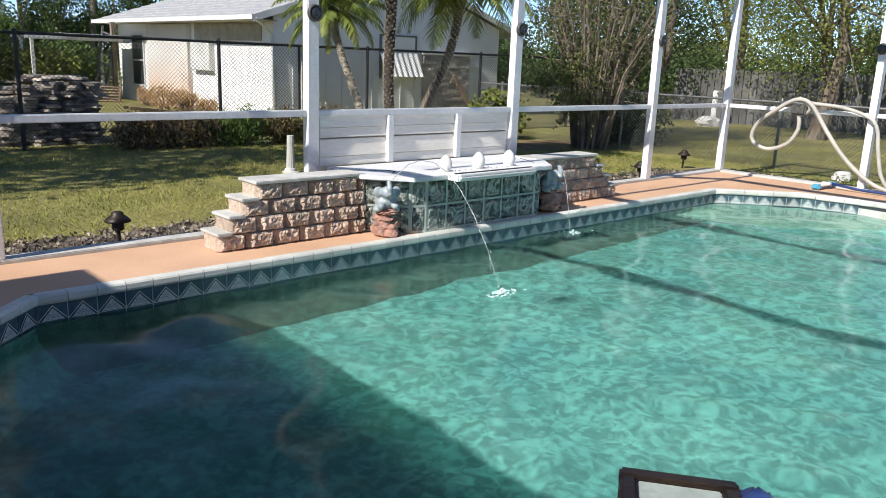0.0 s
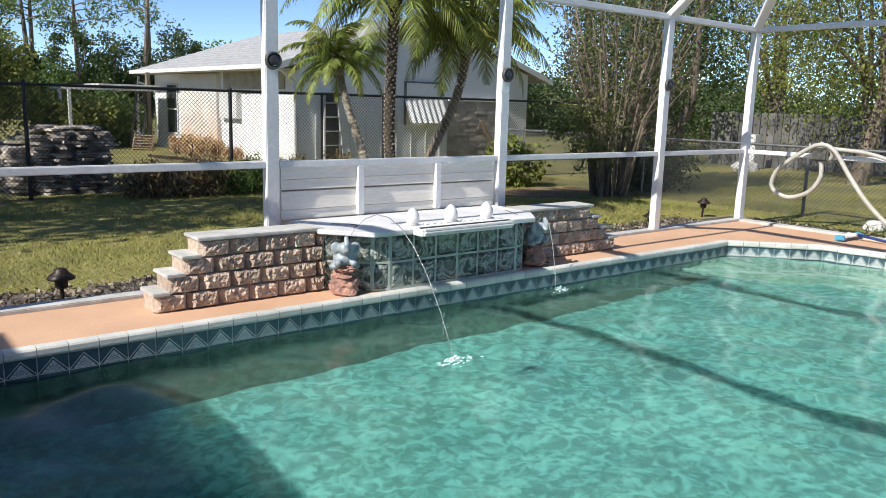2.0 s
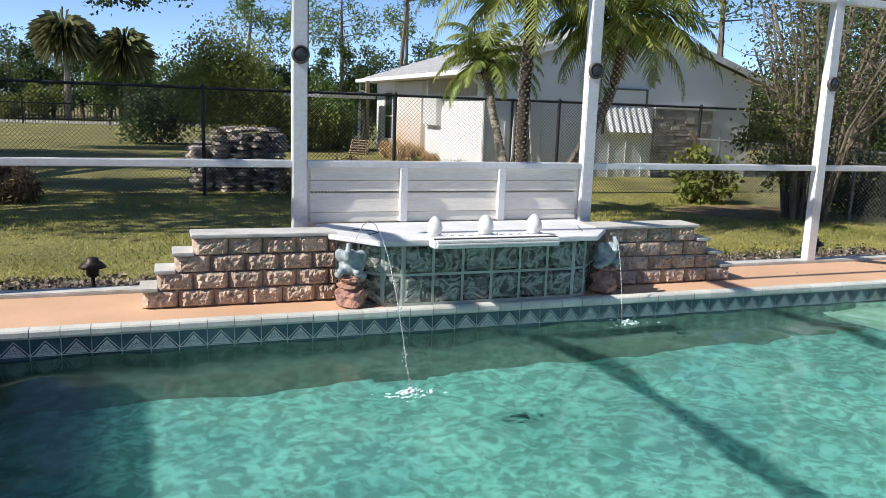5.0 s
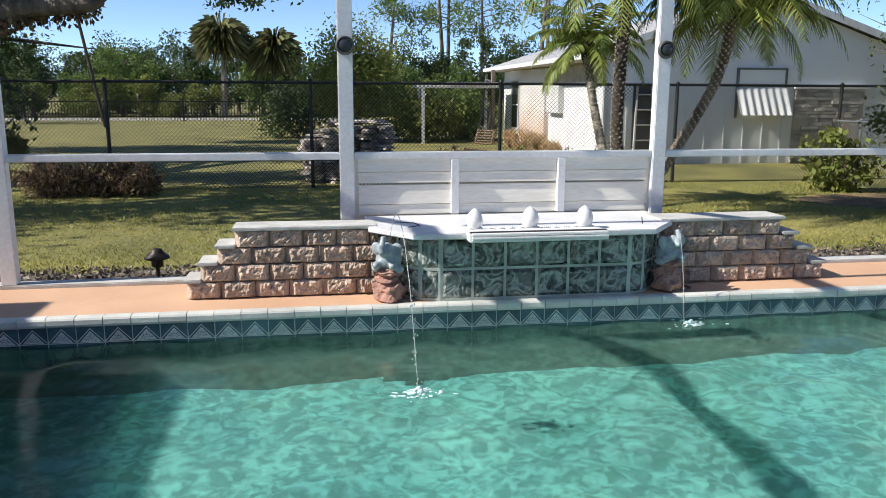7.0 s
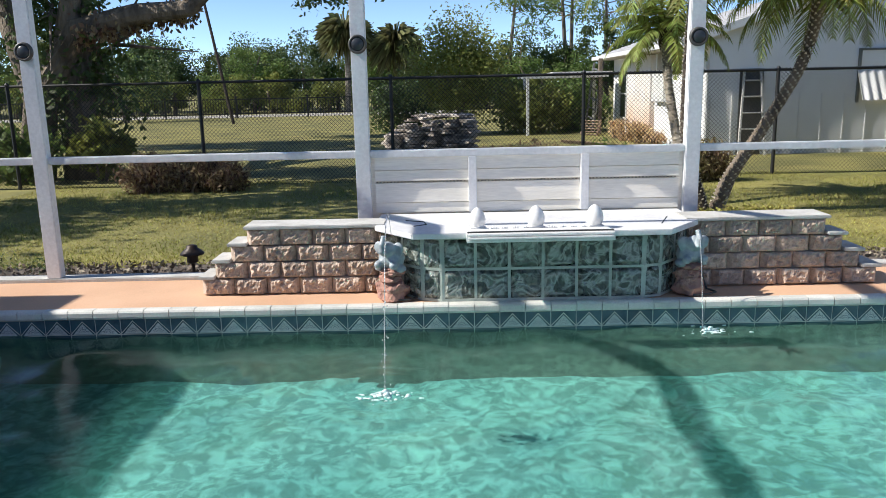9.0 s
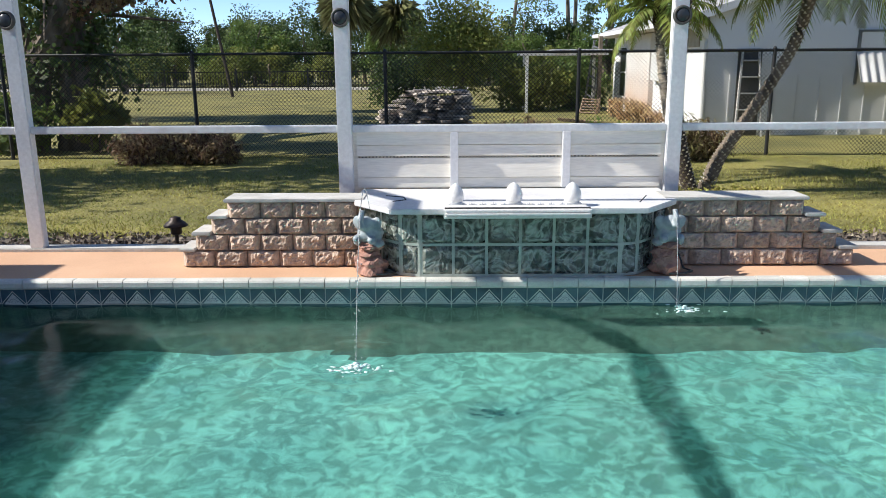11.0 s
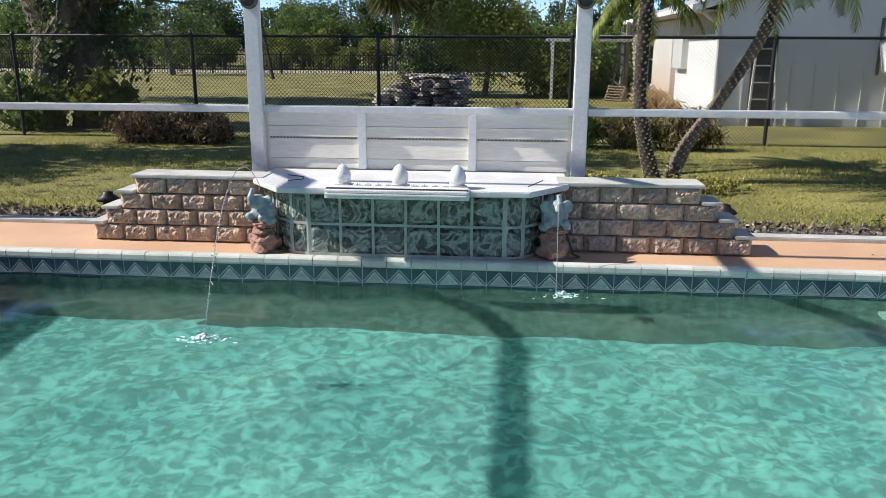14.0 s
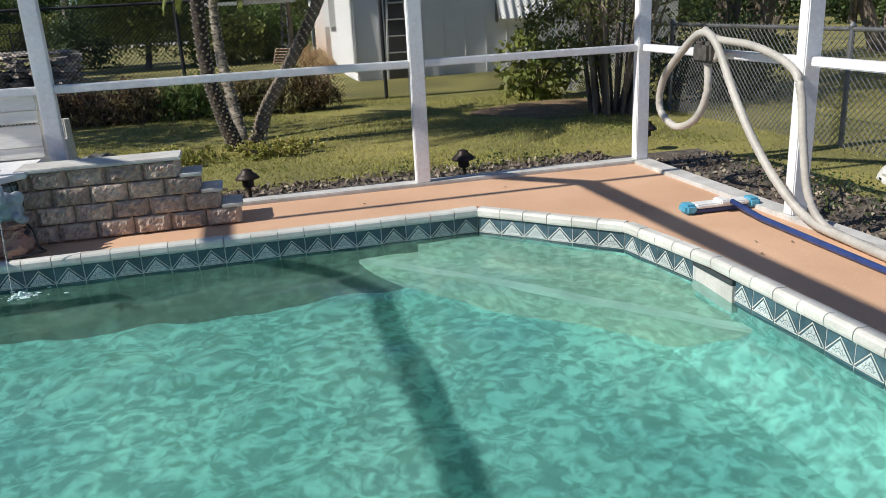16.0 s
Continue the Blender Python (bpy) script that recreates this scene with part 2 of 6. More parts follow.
M_ROCK = material("pink_rock", (0.46, 0.24, 0.18), (0.30, 0.18, 0.15), rough=0.9, scale=7, bump=1.0, bump_scale=22, bump_dist=0.03)
M_CERAMIC = material("white_ceramic", (0.82, 0.82, 0.81), (0.74, 0.74, 0.73), rough=0.35, scale=8, bump=0.05)
M_HOSE = material("pale_vacuum_hose", (0.50, 0.475, 0.425), (0.38, 0.36, 0.32), rough=0.5, scale=6, bump=0.1)
M_BLUE = material("blue_pole", (0.03, 0.06, 0.20), (0.02, 0.04, 0.14), rough=0.35, scale=10, bump=0)
M_CYAN = material("light_blue_plastic", (0.12, 0.42, 0.58), (0.08, 0.33, 0.48), rough=0.4, scale=10, bump=0)
M_GREYPL = material("grey_disc", (0.10, 0.095, 0.085), (0.05, 0.05, 0.045), rough=0.5, scale=25, bump=0.2)
M_JET = glass_material("clear_water", (0.97, 0.99, 0.99), 0.15, 1.33)
M_JET.node_tree.nodes["Principled BSDF"].inputs["Transmission Weight"].default_value = 0.75
M_OLDFROND = leaf_material("grey_green_fronds", (0.27, 0.26, 0.12), (0.14, 0.15, 0.06), island=0.5)
M_FOAM = material("splash_foam", (0.75, 0.85, 0.84), (0.55, 0.75, 0.73), rough=0.3, scale=30, bump=0.3)


def water_material():
    m = bpy.data.materials.new("pool_water")
    m.use_nodes = True
    n, l = m.node_tree.nodes, m.node_tree.links
    n.remove(n["Principled BSDF"])
    refr = n.new("ShaderNodeBsdfRefraction")
    refr.inputs["Color"].default_value = (0.33, 0.57, 0.555, 1)
    refr.inputs["IOR"].default_value, refr.inputs["Roughness"].default_value = 1.33, 0.0
    glos = n.new("ShaderNodeBsdfGlossy")
    glos.inputs["Roughness"].default_value = 0.13
    fr = n.new("ShaderNodeFresnel")
    fr.inputs["IOR"].default_value = 1.33
    mix = n.new("ShaderNodeMixShader")
    l.new(fr.outputs[0], mix.inputs[0])
    l.new(refr.outputs[0], mix.inputs[1])
    l.new(glos.outputs[0], mix.inputs[2])
    l.new(mix.outputs[0], n["Material Output"].inputs[0])
    return m


M_WATER = water_material()


# ---------------------------------------------------------------- mesh helpers
def box(bm, x0, y0, z0, x1, y1, z1, bevel=0.0, rot=None):
    """An axis-aligned box, with its edges bevelled; rot: a matrix applied about the world's origin."""
    m = Matrix.Translation(((x0 + x1) / 2, (y0 + y1) / 2, (z0 + z1) / 2)) @ Matrix.Diagonal((abs(x1 - x0), abs(y1 - y0), abs(z1 - z0), 1))
    made = bmesh.ops.create_cube(bm, size=1, matrix=m)["verts"]
    if bevel:
        edges = {e for v in made for e in v.link_edges}
        made = [v for f in bmesh.ops.bevel(bm, geom=list(edges), offset=bevel, segments=2, affect="EDGES")["faces"] for v in f.verts]
    if rot is not None:
        bmesh.ops.transform(bm, matrix=rot, verts=list(set(made)))
    return made


def tube(bm, points, radii, sides=8, cap=True):
    """A tapered tube through points."""
    points = [Vector(p) for p in points]
    if not hasattr(radii, "__len__"):
        radii = [radii] * len(points)
    rings = []
    up = Vector((0.13, 0.29, 1)).normalized()
    for i, p in enumerate(points):
        d = (points[min(i + 1, len(points) - 1)] - points[max(i - 1, 0)]).normalized()
        ref = up if abs(d.dot(up)) < 0.95 else Vector((1, 0, 0))
        a = d.cross(ref).normalized()
        b = d.cross(a)
        rings.append([bm.verts.new(p + (a * math.cos(2 * math.pi * k / sides) + b * math.sin(2 * math.pi * k / sides)) * radii[i]) for k in range(sides)])
    for r, s in zip(rings, rings[1:]):
        for k in range(sides):
            bm.faces.new((r[k], r[(k + 1) % sides], s[(k + 1) % sides], s[k]))
    if cap:
        bm.faces.new(rings[0][::-1])
        bm.faces.new(rings[-1])


def lathe(bm, profile, at=(0, 0, 0), sides=20):
    """A turned shape: profile of (radius, height)."""
    rings = [[bm.verts.new((at[0] + r * math.cos(2 * math.pi * k / sides), at[1] + r * math.sin(2 * math.pi * k / sides), at[2] + z)) for k in range(sides)] for r, z in profile]
    for r, s in zip(rings, rings[1:]):
        for k in range(sides):
            bm.faces.new((r[k], r[(k + 1) % sides], s[(k + 1) % sides], s[k]))
    bm.faces.new(rings[0][::-1])
    bm.faces.new(rings[-1])


def prism(bm, outline, z0, z1):
    """An upright prism on a plan outline (counter-clockwise)."""
    lo = [bm.verts.new((x, y, z0)) for x, y in outline]
    hi = [bm.verts.new((x, y, z1)) for x, y in outline]
    bm.faces.new(lo[::-1])
    bm.faces.new(hi)
    k = len(outline)
    for i in range(k):
        bm.faces.new((lo[i], lo[(i + 1) % k], hi[(i + 1) % k], hi[i]))


def blob(bm, at, size, seed=0, rough=0.12, freq=2.0, subdiv=3, rot=None):
    """A lumpy ellipsoid."""
    made = bmesh.ops.create_icosphere(bm, subdivisions=subdiv, radius=1)["verts"]
    for v in made:
        k = 1 + rough * noise.noise(v.co * freq + Vector((seed * 7.1, seed * 3.3, seed)))
        v.co = Vector((v.co.x * size[0], v.co.y * size[1], v.co.z * size[2])) * k
    if rot is not None:
        bmesh.ops.transform(bm, matrix=rot, verts=made)
    bmesh.ops.translate(bm, vec=at, verts=made)
    return made


def finish(name, bm, mat, smooth=False):
    me = bpy.data.meshes.new(name)
    bmesh.ops.recalc_face_normals(bm, faces=bm.faces)
    bm.to_mesh(me)
    bm.free()
    for m in mat if isinstance(mat, (list, tuple)) else [mat]:
        me.materials.append(m)
    if smooth:
        me.polygons.foreach_set("use_smooth", [True] * len(me.polygons))
    return new(name, me)


def thing(name, bm, mat, label, category, group="", kind="", smooth=False):
    return tagged(finish(name, bm, mat, smooth), label, category, group, kind)


def part(name, bm, mat, parent, label="", smooth=False):
    ob = finish(name, bm, mat, smooth)
    ob.parent = parent
    if label:
        ob["label"] = label
    return ob


def piece(name, mesh, parent, m):
    ob = new(name, mesh)
    ob.parent = parent
    ob.matrix_basis = m
    return ob


def empty(name, at, label, category, group="", kind=""):
    ob = new(name)
    ob.location = at
    bpy.context.view_layer.update()
    return tagged(ob, label, category, group, kind)


def raw(name, verts, faces, mat, smooth=False):
    me = bpy.data.meshes.new(name)
    me.from_pydata(verts.tolist() if hasattr(verts, "tolist") else verts, [], faces.tolist() if hasattr(faces, "tolist") else faces)
    me.materials.append(mat)
    if smooth:
        me.polygons.foreach_set("use_smooth", [True] * len(me.polygons))
    return new(name, me)


def leaf_cloud(name, centres, size, mat, rng, stretch=1.7, droop=0.3):
    """Many small leaves, one bent quad each, at the given centres."""
    n = len(centres)
    d = rng.normal(size=(n, 3))
    d[:, 2] -= droop
    d /= np.linalg.norm(d, axis=1)[:, None]
    s = np.cross(d, rng.normal(size=(n, 3)))
    s /= np.linalg.norm(s, axis=1)[:, None] + 1e-9
    k = size * rng.uniform(0.6, 1.4, size=(n, 1))
    a = centres - d * k * stretch / 2
    b = centres + s * k / 2
    c = centres + d * k * stretch / 2
    e = centres - s * k / 2
    v = np.stack([a, b, c, e], 1).reshape(-1, 3)
    f = np.arange(n * 4).reshape(n, 4)
    return raw(name, v, f, mat)


def clumps(rng, centre, radii, n_clumps, per, clump_size):
    """Points in clumps over an uneven crown."""
    c = rng.normal(size=(n_clumps, 3))
    c /= np.linalg.norm(c, axis=1)[:, None]
    c *= rng.uniform(0.45, 1.05, size=(n_clumps, 1))
    c = c * np.array(radii) + np.array(centre)
    p = np.repeat(c, per, 0) + np.clip(rng.normal(size=(n_clumps * per, 3)), -1.7, 1.7) * clump_size * np.repeat(rng.uniform(0.5, 1.3, size=(n_clumps, 1)), per, 0)
    return p

# ---------------------------------------------------------------- ground, pool and deck
WATER_Z, FLOOR_Z, WAVE = -0.165, -0.76, 0.31
POOL = [(0.15, 0.60), (8.85, 0.60), (8.82, 2.9), (8.72, 3.62), (8.06, 4.30), (1.08, 4.30), (0.15, 3.40)]


def offset_outline(outline, d):
    """The outline moved outwards by d (outline counter-clockwise)."""
    out = []
    k = len(outline)
    for i in range(k):
        p0, p1, p2 = (Vector(outline[j % k]) for j in (i - 1, i, i + 1))
        n1 = Vector(((p1 - p0).y, -(p1 - p0).x)).normalized()
        n2 = Vector(((p2 - p1).y, -(p2 - p1).x)).normalized()
        m = (n1 + n2).normalized()
        out.append(tuple(p1 + m * (d / max(0.3, m.dot(n1)))))
    return out


def build_ground():
    """One sheet from the deck's edge to the horizon, with a hole for the deck."""
    inner = [(-1.2, -6.0), (9.72, -6.0), (9.72, 5.20), (-1.2, 5.20)]
    bm = bmesh.new()
    rings = [(inner, -0.10), (offset_outline(inner, 3), -0.12), (offset_outline(inner, 8), -0.17), (offset_outline(inner, 60), -0.25), (offset_outline(inner, 900), -0.9)]
    for (o1, z1), (o2, z2) in zip(rings, rings[1:]):
        a = [bm.verts.new((x, y, z1)) for x, y in o1]
        b = [bm.verts.new((x, y, z2)) for x, y in o2]
        for i in range(4):
            bm.faces.new((a[i], a[(i + 1) % 4], b[(i + 1) % 4], b[i]))
    thing("ground", bm, M_LAWN, "green and straw coloured lawn reaching to the far woods", "ground", kind="structure")


def build_deck():
    bm = bmesh.new()
    outer = [(-1.2, -6.0), (9.66, -6.0), (9.66, 1.0), (9.66, 3.4), (9.66, 5.16), (1.0, 5.16), (-1.2, 5.16)]
    inner = offset_outline(POOL, 0.055)
    lo = [bm.verts.new((x, y, -0.004)) for x, y in inner]
    hi = [bm.verts.new((x, y, -0.004)) for x, y in outer]
    k = len(inner)
    for i in range(k):
        bm.faces.new((lo[i], lo[(i + 1) % k], hi[(i + 1) % k], hi[i]))
    geom = bmesh.ops.extrude_face_region(bm, geom=bm.faces[:])
    bmesh.ops.translate(bm, vec=(0, 0, -0.14), verts=[v for v in geom["geom"] if isinstance(v, bmesh.types.BMVert)])
    thing("deck", bm, M_DECK, "coral coloured textured concrete pool deck", "deck", kind="structure")
    # white curb on which the screen walls stand
    bm = bmesh.new()
    box(bm, -1.2, 5.06, -0.12, 9.68, 5.20, 0.022, 0.006)
    box(bm, 9.54, -6.0, -0.12, 9.68, 5.06, 0.022, 0.006)
    thing("trim", bm, M_CAP, "white painted concrete curb along the deck", "curb", kind="structure")


def build_pool():
    shell = empty("pool", (0, 0, 0), "swimming pool with pale plaster and a band of patterned tiles", "pool", kind="structure")
    bm = bmesh.new()
    # upright wall, then a steep foot that turns into the floor
    profile = [(0.02, -0.05), (0.02, -0.44), (-0.02, -0.54), (-0.13, -0.67), (-0.24, FLOOR_Z)]
    rings = [[bm.verts.new((x, y, z)) for x, y in offset_outline(POOL, d)] for d, z in profile]
    # segment 4 takes the darker colour that holds the wall's shade and stains
    for r, q in zip(rings, rings[1:]):
        for i in range(len(r)):
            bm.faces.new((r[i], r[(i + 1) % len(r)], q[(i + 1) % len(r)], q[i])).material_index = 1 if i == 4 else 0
    part("basin_wall", bm, [M_PLASTER, M_WALLPLASTER], shell, "plaster wall of the basin, one side coloured darker for its shade and olive stains", smooth=True)
    bm = bmesh.new()
    bm.faces.new([bm.verts.new((x, y, FLOOR_Z)) for x, y in offset_outline(POOL, -0.24)])
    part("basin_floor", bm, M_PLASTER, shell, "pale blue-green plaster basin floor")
    # corner steps under water
    bm = bmesh.new()
    prism(bm, [(7.30, 4.32), (8.84, 2.60), (8.84, 3.0), (8.74, 3.64), (8.07, 4.32)], FLOOR_Z, -0.40)
    part("corner_step", bm, M_STEP, shell, "pale underwater step across the corner")
    bm = bmesh.new()
    prism(bm, [(7.29, 4.33), (8.85, 2.585), (8.85, 2.66), (7.37, 4.33)], -0.43, -0.385)
    part("step_nosing", bm, M_COPING, shell, "white nosing along the step")
    bm = bmesh.new()
    prism(bm, [(7.66, 4.32), (8.84, 3.02), (8.74, 3.64), (8.07, 4.32)], -0.42, -0.27)
    part("upper_step", bm, M_STEP, shell, "pale upper step in the corner")
    edge = offset_outline(POOL, 0.015)
    # the surface: a fine sheet of crossing wavelets, with rings round the two splashes
    rng = np.random.default_rng(21)
    x0, x1, y0, y1 = 0.10, 8.90, 0.55, 4.35
    nx, ny = int((x1 - x0) / 0.028), int((y1 - y0) / 0.028)
    gx, gy = np.meshgrid(np.linspace(x0, x1, nx), np.linspace(y0, y1, ny))
    h = np.zeros_like(gx)
    for k in range(46):
        lam = 0.16 * (0.95 / 0.16) ** rng.uniform(0, 1) ** 1.25
        a, ph = rng.uniform(0, 2 * math.pi), rng.uniform(0, 2 * math.pi)
        kx, ky = 2 * math.pi / lam * math.cos(a), 2 * math.pi / lam * math.sin(a)
        bend = 0.9 * np.sin(0.7 * gx * math.cos(a + 1.1) + 1.3 * gy + ph)
        swell = 0.55 + 0.45 * np.sin(0.8 * gx * math.sin(3 * a) + 1.1 * gy * math.cos(2 * a) + 2 * ph)
        h += WAVE * 0.011 * lam ** 1.35 * swell * np.sin(kx * gx + ky * gy + bend + ph)
    for cx, cy in ((3.56, 3.28), (5.42, 4.19)):
        r = np.hypot(gx - cx, gy - cy)
        h += 0.0022 * np.exp(-r / 0.28) * np.sin(r * 2 * math.pi / 0.11)
    idx = np.arange(nx * ny).reshape(ny, nx)
    me = bpy.data.meshes.new("water")
    me.from_pydata(np.stack([gx.ravel(), gy.ravel(), WATER_Z + h.ravel()], 1).tolist(), [], np.stack([idx[:-1, :-1], idx[:-1, 1:], idx[1:, 1:], idx[1:, :-1]], -1).reshape(-1, 4).tolist())
    bm = bmesh.new()
    bm.from_mesh(me)
    edge = offset_outline(POOL, 0.015)
    for i in range(len(edge)):
        p, q = Vector((*edge[i], 0)), Vector((*edge[(i + 1) % len(edge)], 0))
        d = (q - p).normalized()
        bmesh.ops.bisect_plane(bm, geom=bm.verts[:] + bm.edges[:] + bm.faces[:], plane_co=p, plane_no=(d.y, -d.x, 0), clear_outer=True)
    bm.to_mesh(me)
    bm.free()
    me.materials.append(M_WATER)
    me.polygons.foreach_set("use_smooth", [True] * len(me.polygons))
    w = tagged(new("water", me), "clear rippled turquoise pool water", "water", kind="structure")
    w.visible_shadow = False


def build_cage():
    """White aluminium screen enclosure: posts, rails, eave beams, sloping and flat roof members."""
    cage = empty("screen_enclosure", (0, 0, 0), "white aluminium pool cage frame standing on the curb", "enclosure", kind="structure")
    Y, X, TOP, RAIL, ROOF = 5.11, 9.61, 2.28, 0.85, 2.96

    def bar(name, a, b, w, d):
        a, b = Vector(a), Vector(b)
        bm = bmesh.new()
        box(bm, -w / 2, -d / 2, 0, w / 2, d / 2, (b - a).length, 0.006)
        o = part(name, bm, M_WHITE, cage)
        q = (b - a).to_track_quat("Z", "Y" if abs((b - a).normalized().z) < 0.9 else "X")
        o.matrix_basis = Matrix.Translation(a) @ q.to_matrix().to_4x4()
        return o
    xs = [1.08, 3.30, 5.55, 7.90, 9.61]
    for x in [-1.1] + xs:
        bar("post", (x, Y, 0.02), (x, Y, TOP), 0.10, 0.075)
    for y in (3.33, 1.5, -0.4, -2.4):
        bar("post", (X, y, 0.02), (X, y, TOP), 0.10, 0.075)
    allx = [-1.1] + xs
    for a, b in zip(allx, allx[1:]):
        bar("chair_rail", (a + 0.05, Y, RAIL), (b - 0.05, Y, RAIL), 0.05, 0.05)
        bar("eave_beam", (a + 0.05, Y, TOP), (b - 0.05, Y, TOP), 0.08, 0.06)
    ys = [5.11, 3.33, 1.5, -0.4, -2.4]
    for a, b in zip(ys, ys[1:]):
        bar("chair_rail", (X, a - 0.05, RAIL), (X, b + 0.05, RAIL), 0.05, 0.05)
        bar("eave_beam", (X, a - 0.05, TOP), (X, b + 0.05, TOP), 0.08, 0.06)
    for x, shift in zip(xs[:4], (-0.24, -0.24, 0.0, 0.0)):
        bar("sloping_beam", (x, Y, TOP), (x + shift, 4.30, ROOF), 0.13, 0.06)
        bar("roof_beam", (x + shift, 4.30, ROOF), (x + shift, -3.5, ROOF), 0.13, 0.06)
    bar("sloping_beam", (X, Y, TOP), (8.80, 4.30, ROOF), 0.10, 0.06)
    bar("roof_beam", (8.80, 4.30, ROOF), (8.80, -3.5, ROOF), 0.08, 0.06)
    for y in ys[1:]:
        bar("sloping_beam", (X, y, TOP), (8.80, y, ROOF), 0.10, 0.06)
    for a, b in zip(allx[1:], [*xs[1:4], 8.80]):
        bar("purlin", (a + 0.05, 4.30, ROOF), (b - 0.05, 4.30, ROOF), 0.05, 0.05)
    return cage


def build_main_house():
    """The plain house that closes the place behind and beside the camera; its eave shades the end of the pool."""
    h = empty("main_house", (-3, 0, 0), "white house standing beside the pool deck", "house", kind="structure")
    bm = bmesh.new()
    box(bm, -9.0, -7.0, -0.1, -2.6, 4.1, 2.5)
    part("wall", bm, M_STUCCO, h)
    bm = bmesh.new()
    box(bm, -9.4, -7.4, 2.5, -1.60, 4.40, 2.66, 0.01)
    part("roof", bm, M_TRIM, h)
    bm = bmesh.new()
    box(bm, -2.6, -7.0, -0.1, 9.5, -3.75, 2.86)
    part("wing_wall", bm, M_STUCCO, h)
    bm = bmesh.new()
    box(bm, -1.6, -7.2, 2.86, 9.7, -3.42, 3.04, 0.01)
    part("wing_eave", bm, M_TRIM, h, "white eave that carries the cage roof beams")
    for o in h.children:
        o.matrix_parent_inverse = h.matrix_world.inverted()


build_ground()
build_deck()
build_pool()
build_cage()
build_main_house()

# ---------------------------------------------------------------- the water feature on the far deck
RNG = np.random.default_rng(7)


def block_mesh(seed, w=0.209, h=0.103, d=0.2):
    """A split-face wall block: rough broken front between chamfered smooth sides."""
    bm = bmesh.new()
    nx, nz = 14, 8
    ch = 0.022
    grid = []
    for j in range(nz):
        row = []
        for i in range(nx):
            u, v = i / (nx - 1), j / (nz - 1)
            edge = min(u, 1 - u) < 0.01 or min(v, 1 - v) < 0.01
            y = 0.0 if edge else -0.014 + 0.017 * noise.noise(Vector((u * 4.5 + seed * 9.3, v * 2.6, seed * 4.7))) - 0.015 * noise.noise(Vector((u * 17, v * 9, seed * 2.0 + 5)))
            row.append(bm.verts.new((ch + u * (w - 2 * ch), y, 0.004 + v * (h - 0.008))))
        grid.append(row)
    for j in range(nz - 1):
        for i in range(nx - 1):
            bm.faces.new((grid[j][i], grid[j][i + 1], grid[j + 1][i + 1], grid[j + 1][i]))
    back = [bm.verts.new(p) for p in ((0, 0.028, 0), (w, 0.028, 0), (w, 0.028, h), (0, 0.028, h))]
    far = [bm.verts.new(p) for p in ((0.0, d, 0), (w, d, 0), (w, d, h), (0.0, d, h))]
    ring = [grid[0], [r[-1] for r in grid], grid[-1][::-1], [r[0] for r in grid[::-1]]]
    for k in range(4):
        bm.faces.new([*ring[k][::-1], back[k], back[(k + 1) % 4]])
        bm.faces.new((back[k], far[k], far[(k + 1) % 4], back[(k + 1) % 4]))
    bm.faces.new(far[::-1])
    bmesh.ops.recalc_face_normals(bm, faces=bm.faces)
    me = bpy.data.meshes.new("block")
    bm.to_mesh(me)
    bm.free()
    me.materials.append(M_BLOCK)
    return me


BLOCKS = [block_mesh(k) for k in range(6)]
BLOCK_W, ROW_H, WALL_Y = 0.212, 0.105, 4.62


def block_wall(ends, inner, side, label):
    wall = empty("retaining_wall", (ends[0], WALL_Y, 0), label, "wall", "stepped block walls")
    inv = wall.matrix_world.inverted()
    rnd = random.Random(int(ends[0] * 10))
    for r, end in enumerate(ends):
        x = end
        y = WALL_Y + 0.012 * r
        while (inner - x) * side > 0.03:
            w = min(BLOCK_W, (inner - x) * side)
            x0 = x if side > 0 else x - w
            m = Matrix.Translation((x0, y + rnd.uniform(-0.004, 0.004), ROW_H * r)) @ Matrix.Diagonal((w / BLOCK_W, 1, 1, 1))
            piece("block", rnd.choice(BLOCKS), wall, inv @ m)
            x += side * w
    # cap slabs: a small one on each step, a long one on top
    for r in range(4):
        a = ends[r] - side * 0.012
        b = ends[r + 1] + side * 0.005 if r < 3 else inner
        y = WALL_Y + 0.012 * r
        bm = bmesh.new()
        z = ROW_H * (r + 1)
        box(bm, min(a, b), y - 0.022, z, max(a, b), y + 0.235, z + 0.022, 0.005)
        if r == 3:
            for v in bm.verts:
                v.co.z += 0.003 * noise.noise(v.co * 3)
        part("cap_slab", bm, M_CAP, wall, "pale grey cap slab").matrix_parent_inverse = inv
    return wall


block_wall((2.27, 2.36, 2.465, 2.575), 3.47, 1, "stepped tan split-face block wall with pale caps beside the sunny lawn")
block_wall((6.63, 6.52, 6.41, 6.30), 5.39, -1, "stepped tan split-face block wall with pale caps, crossed by shadows")


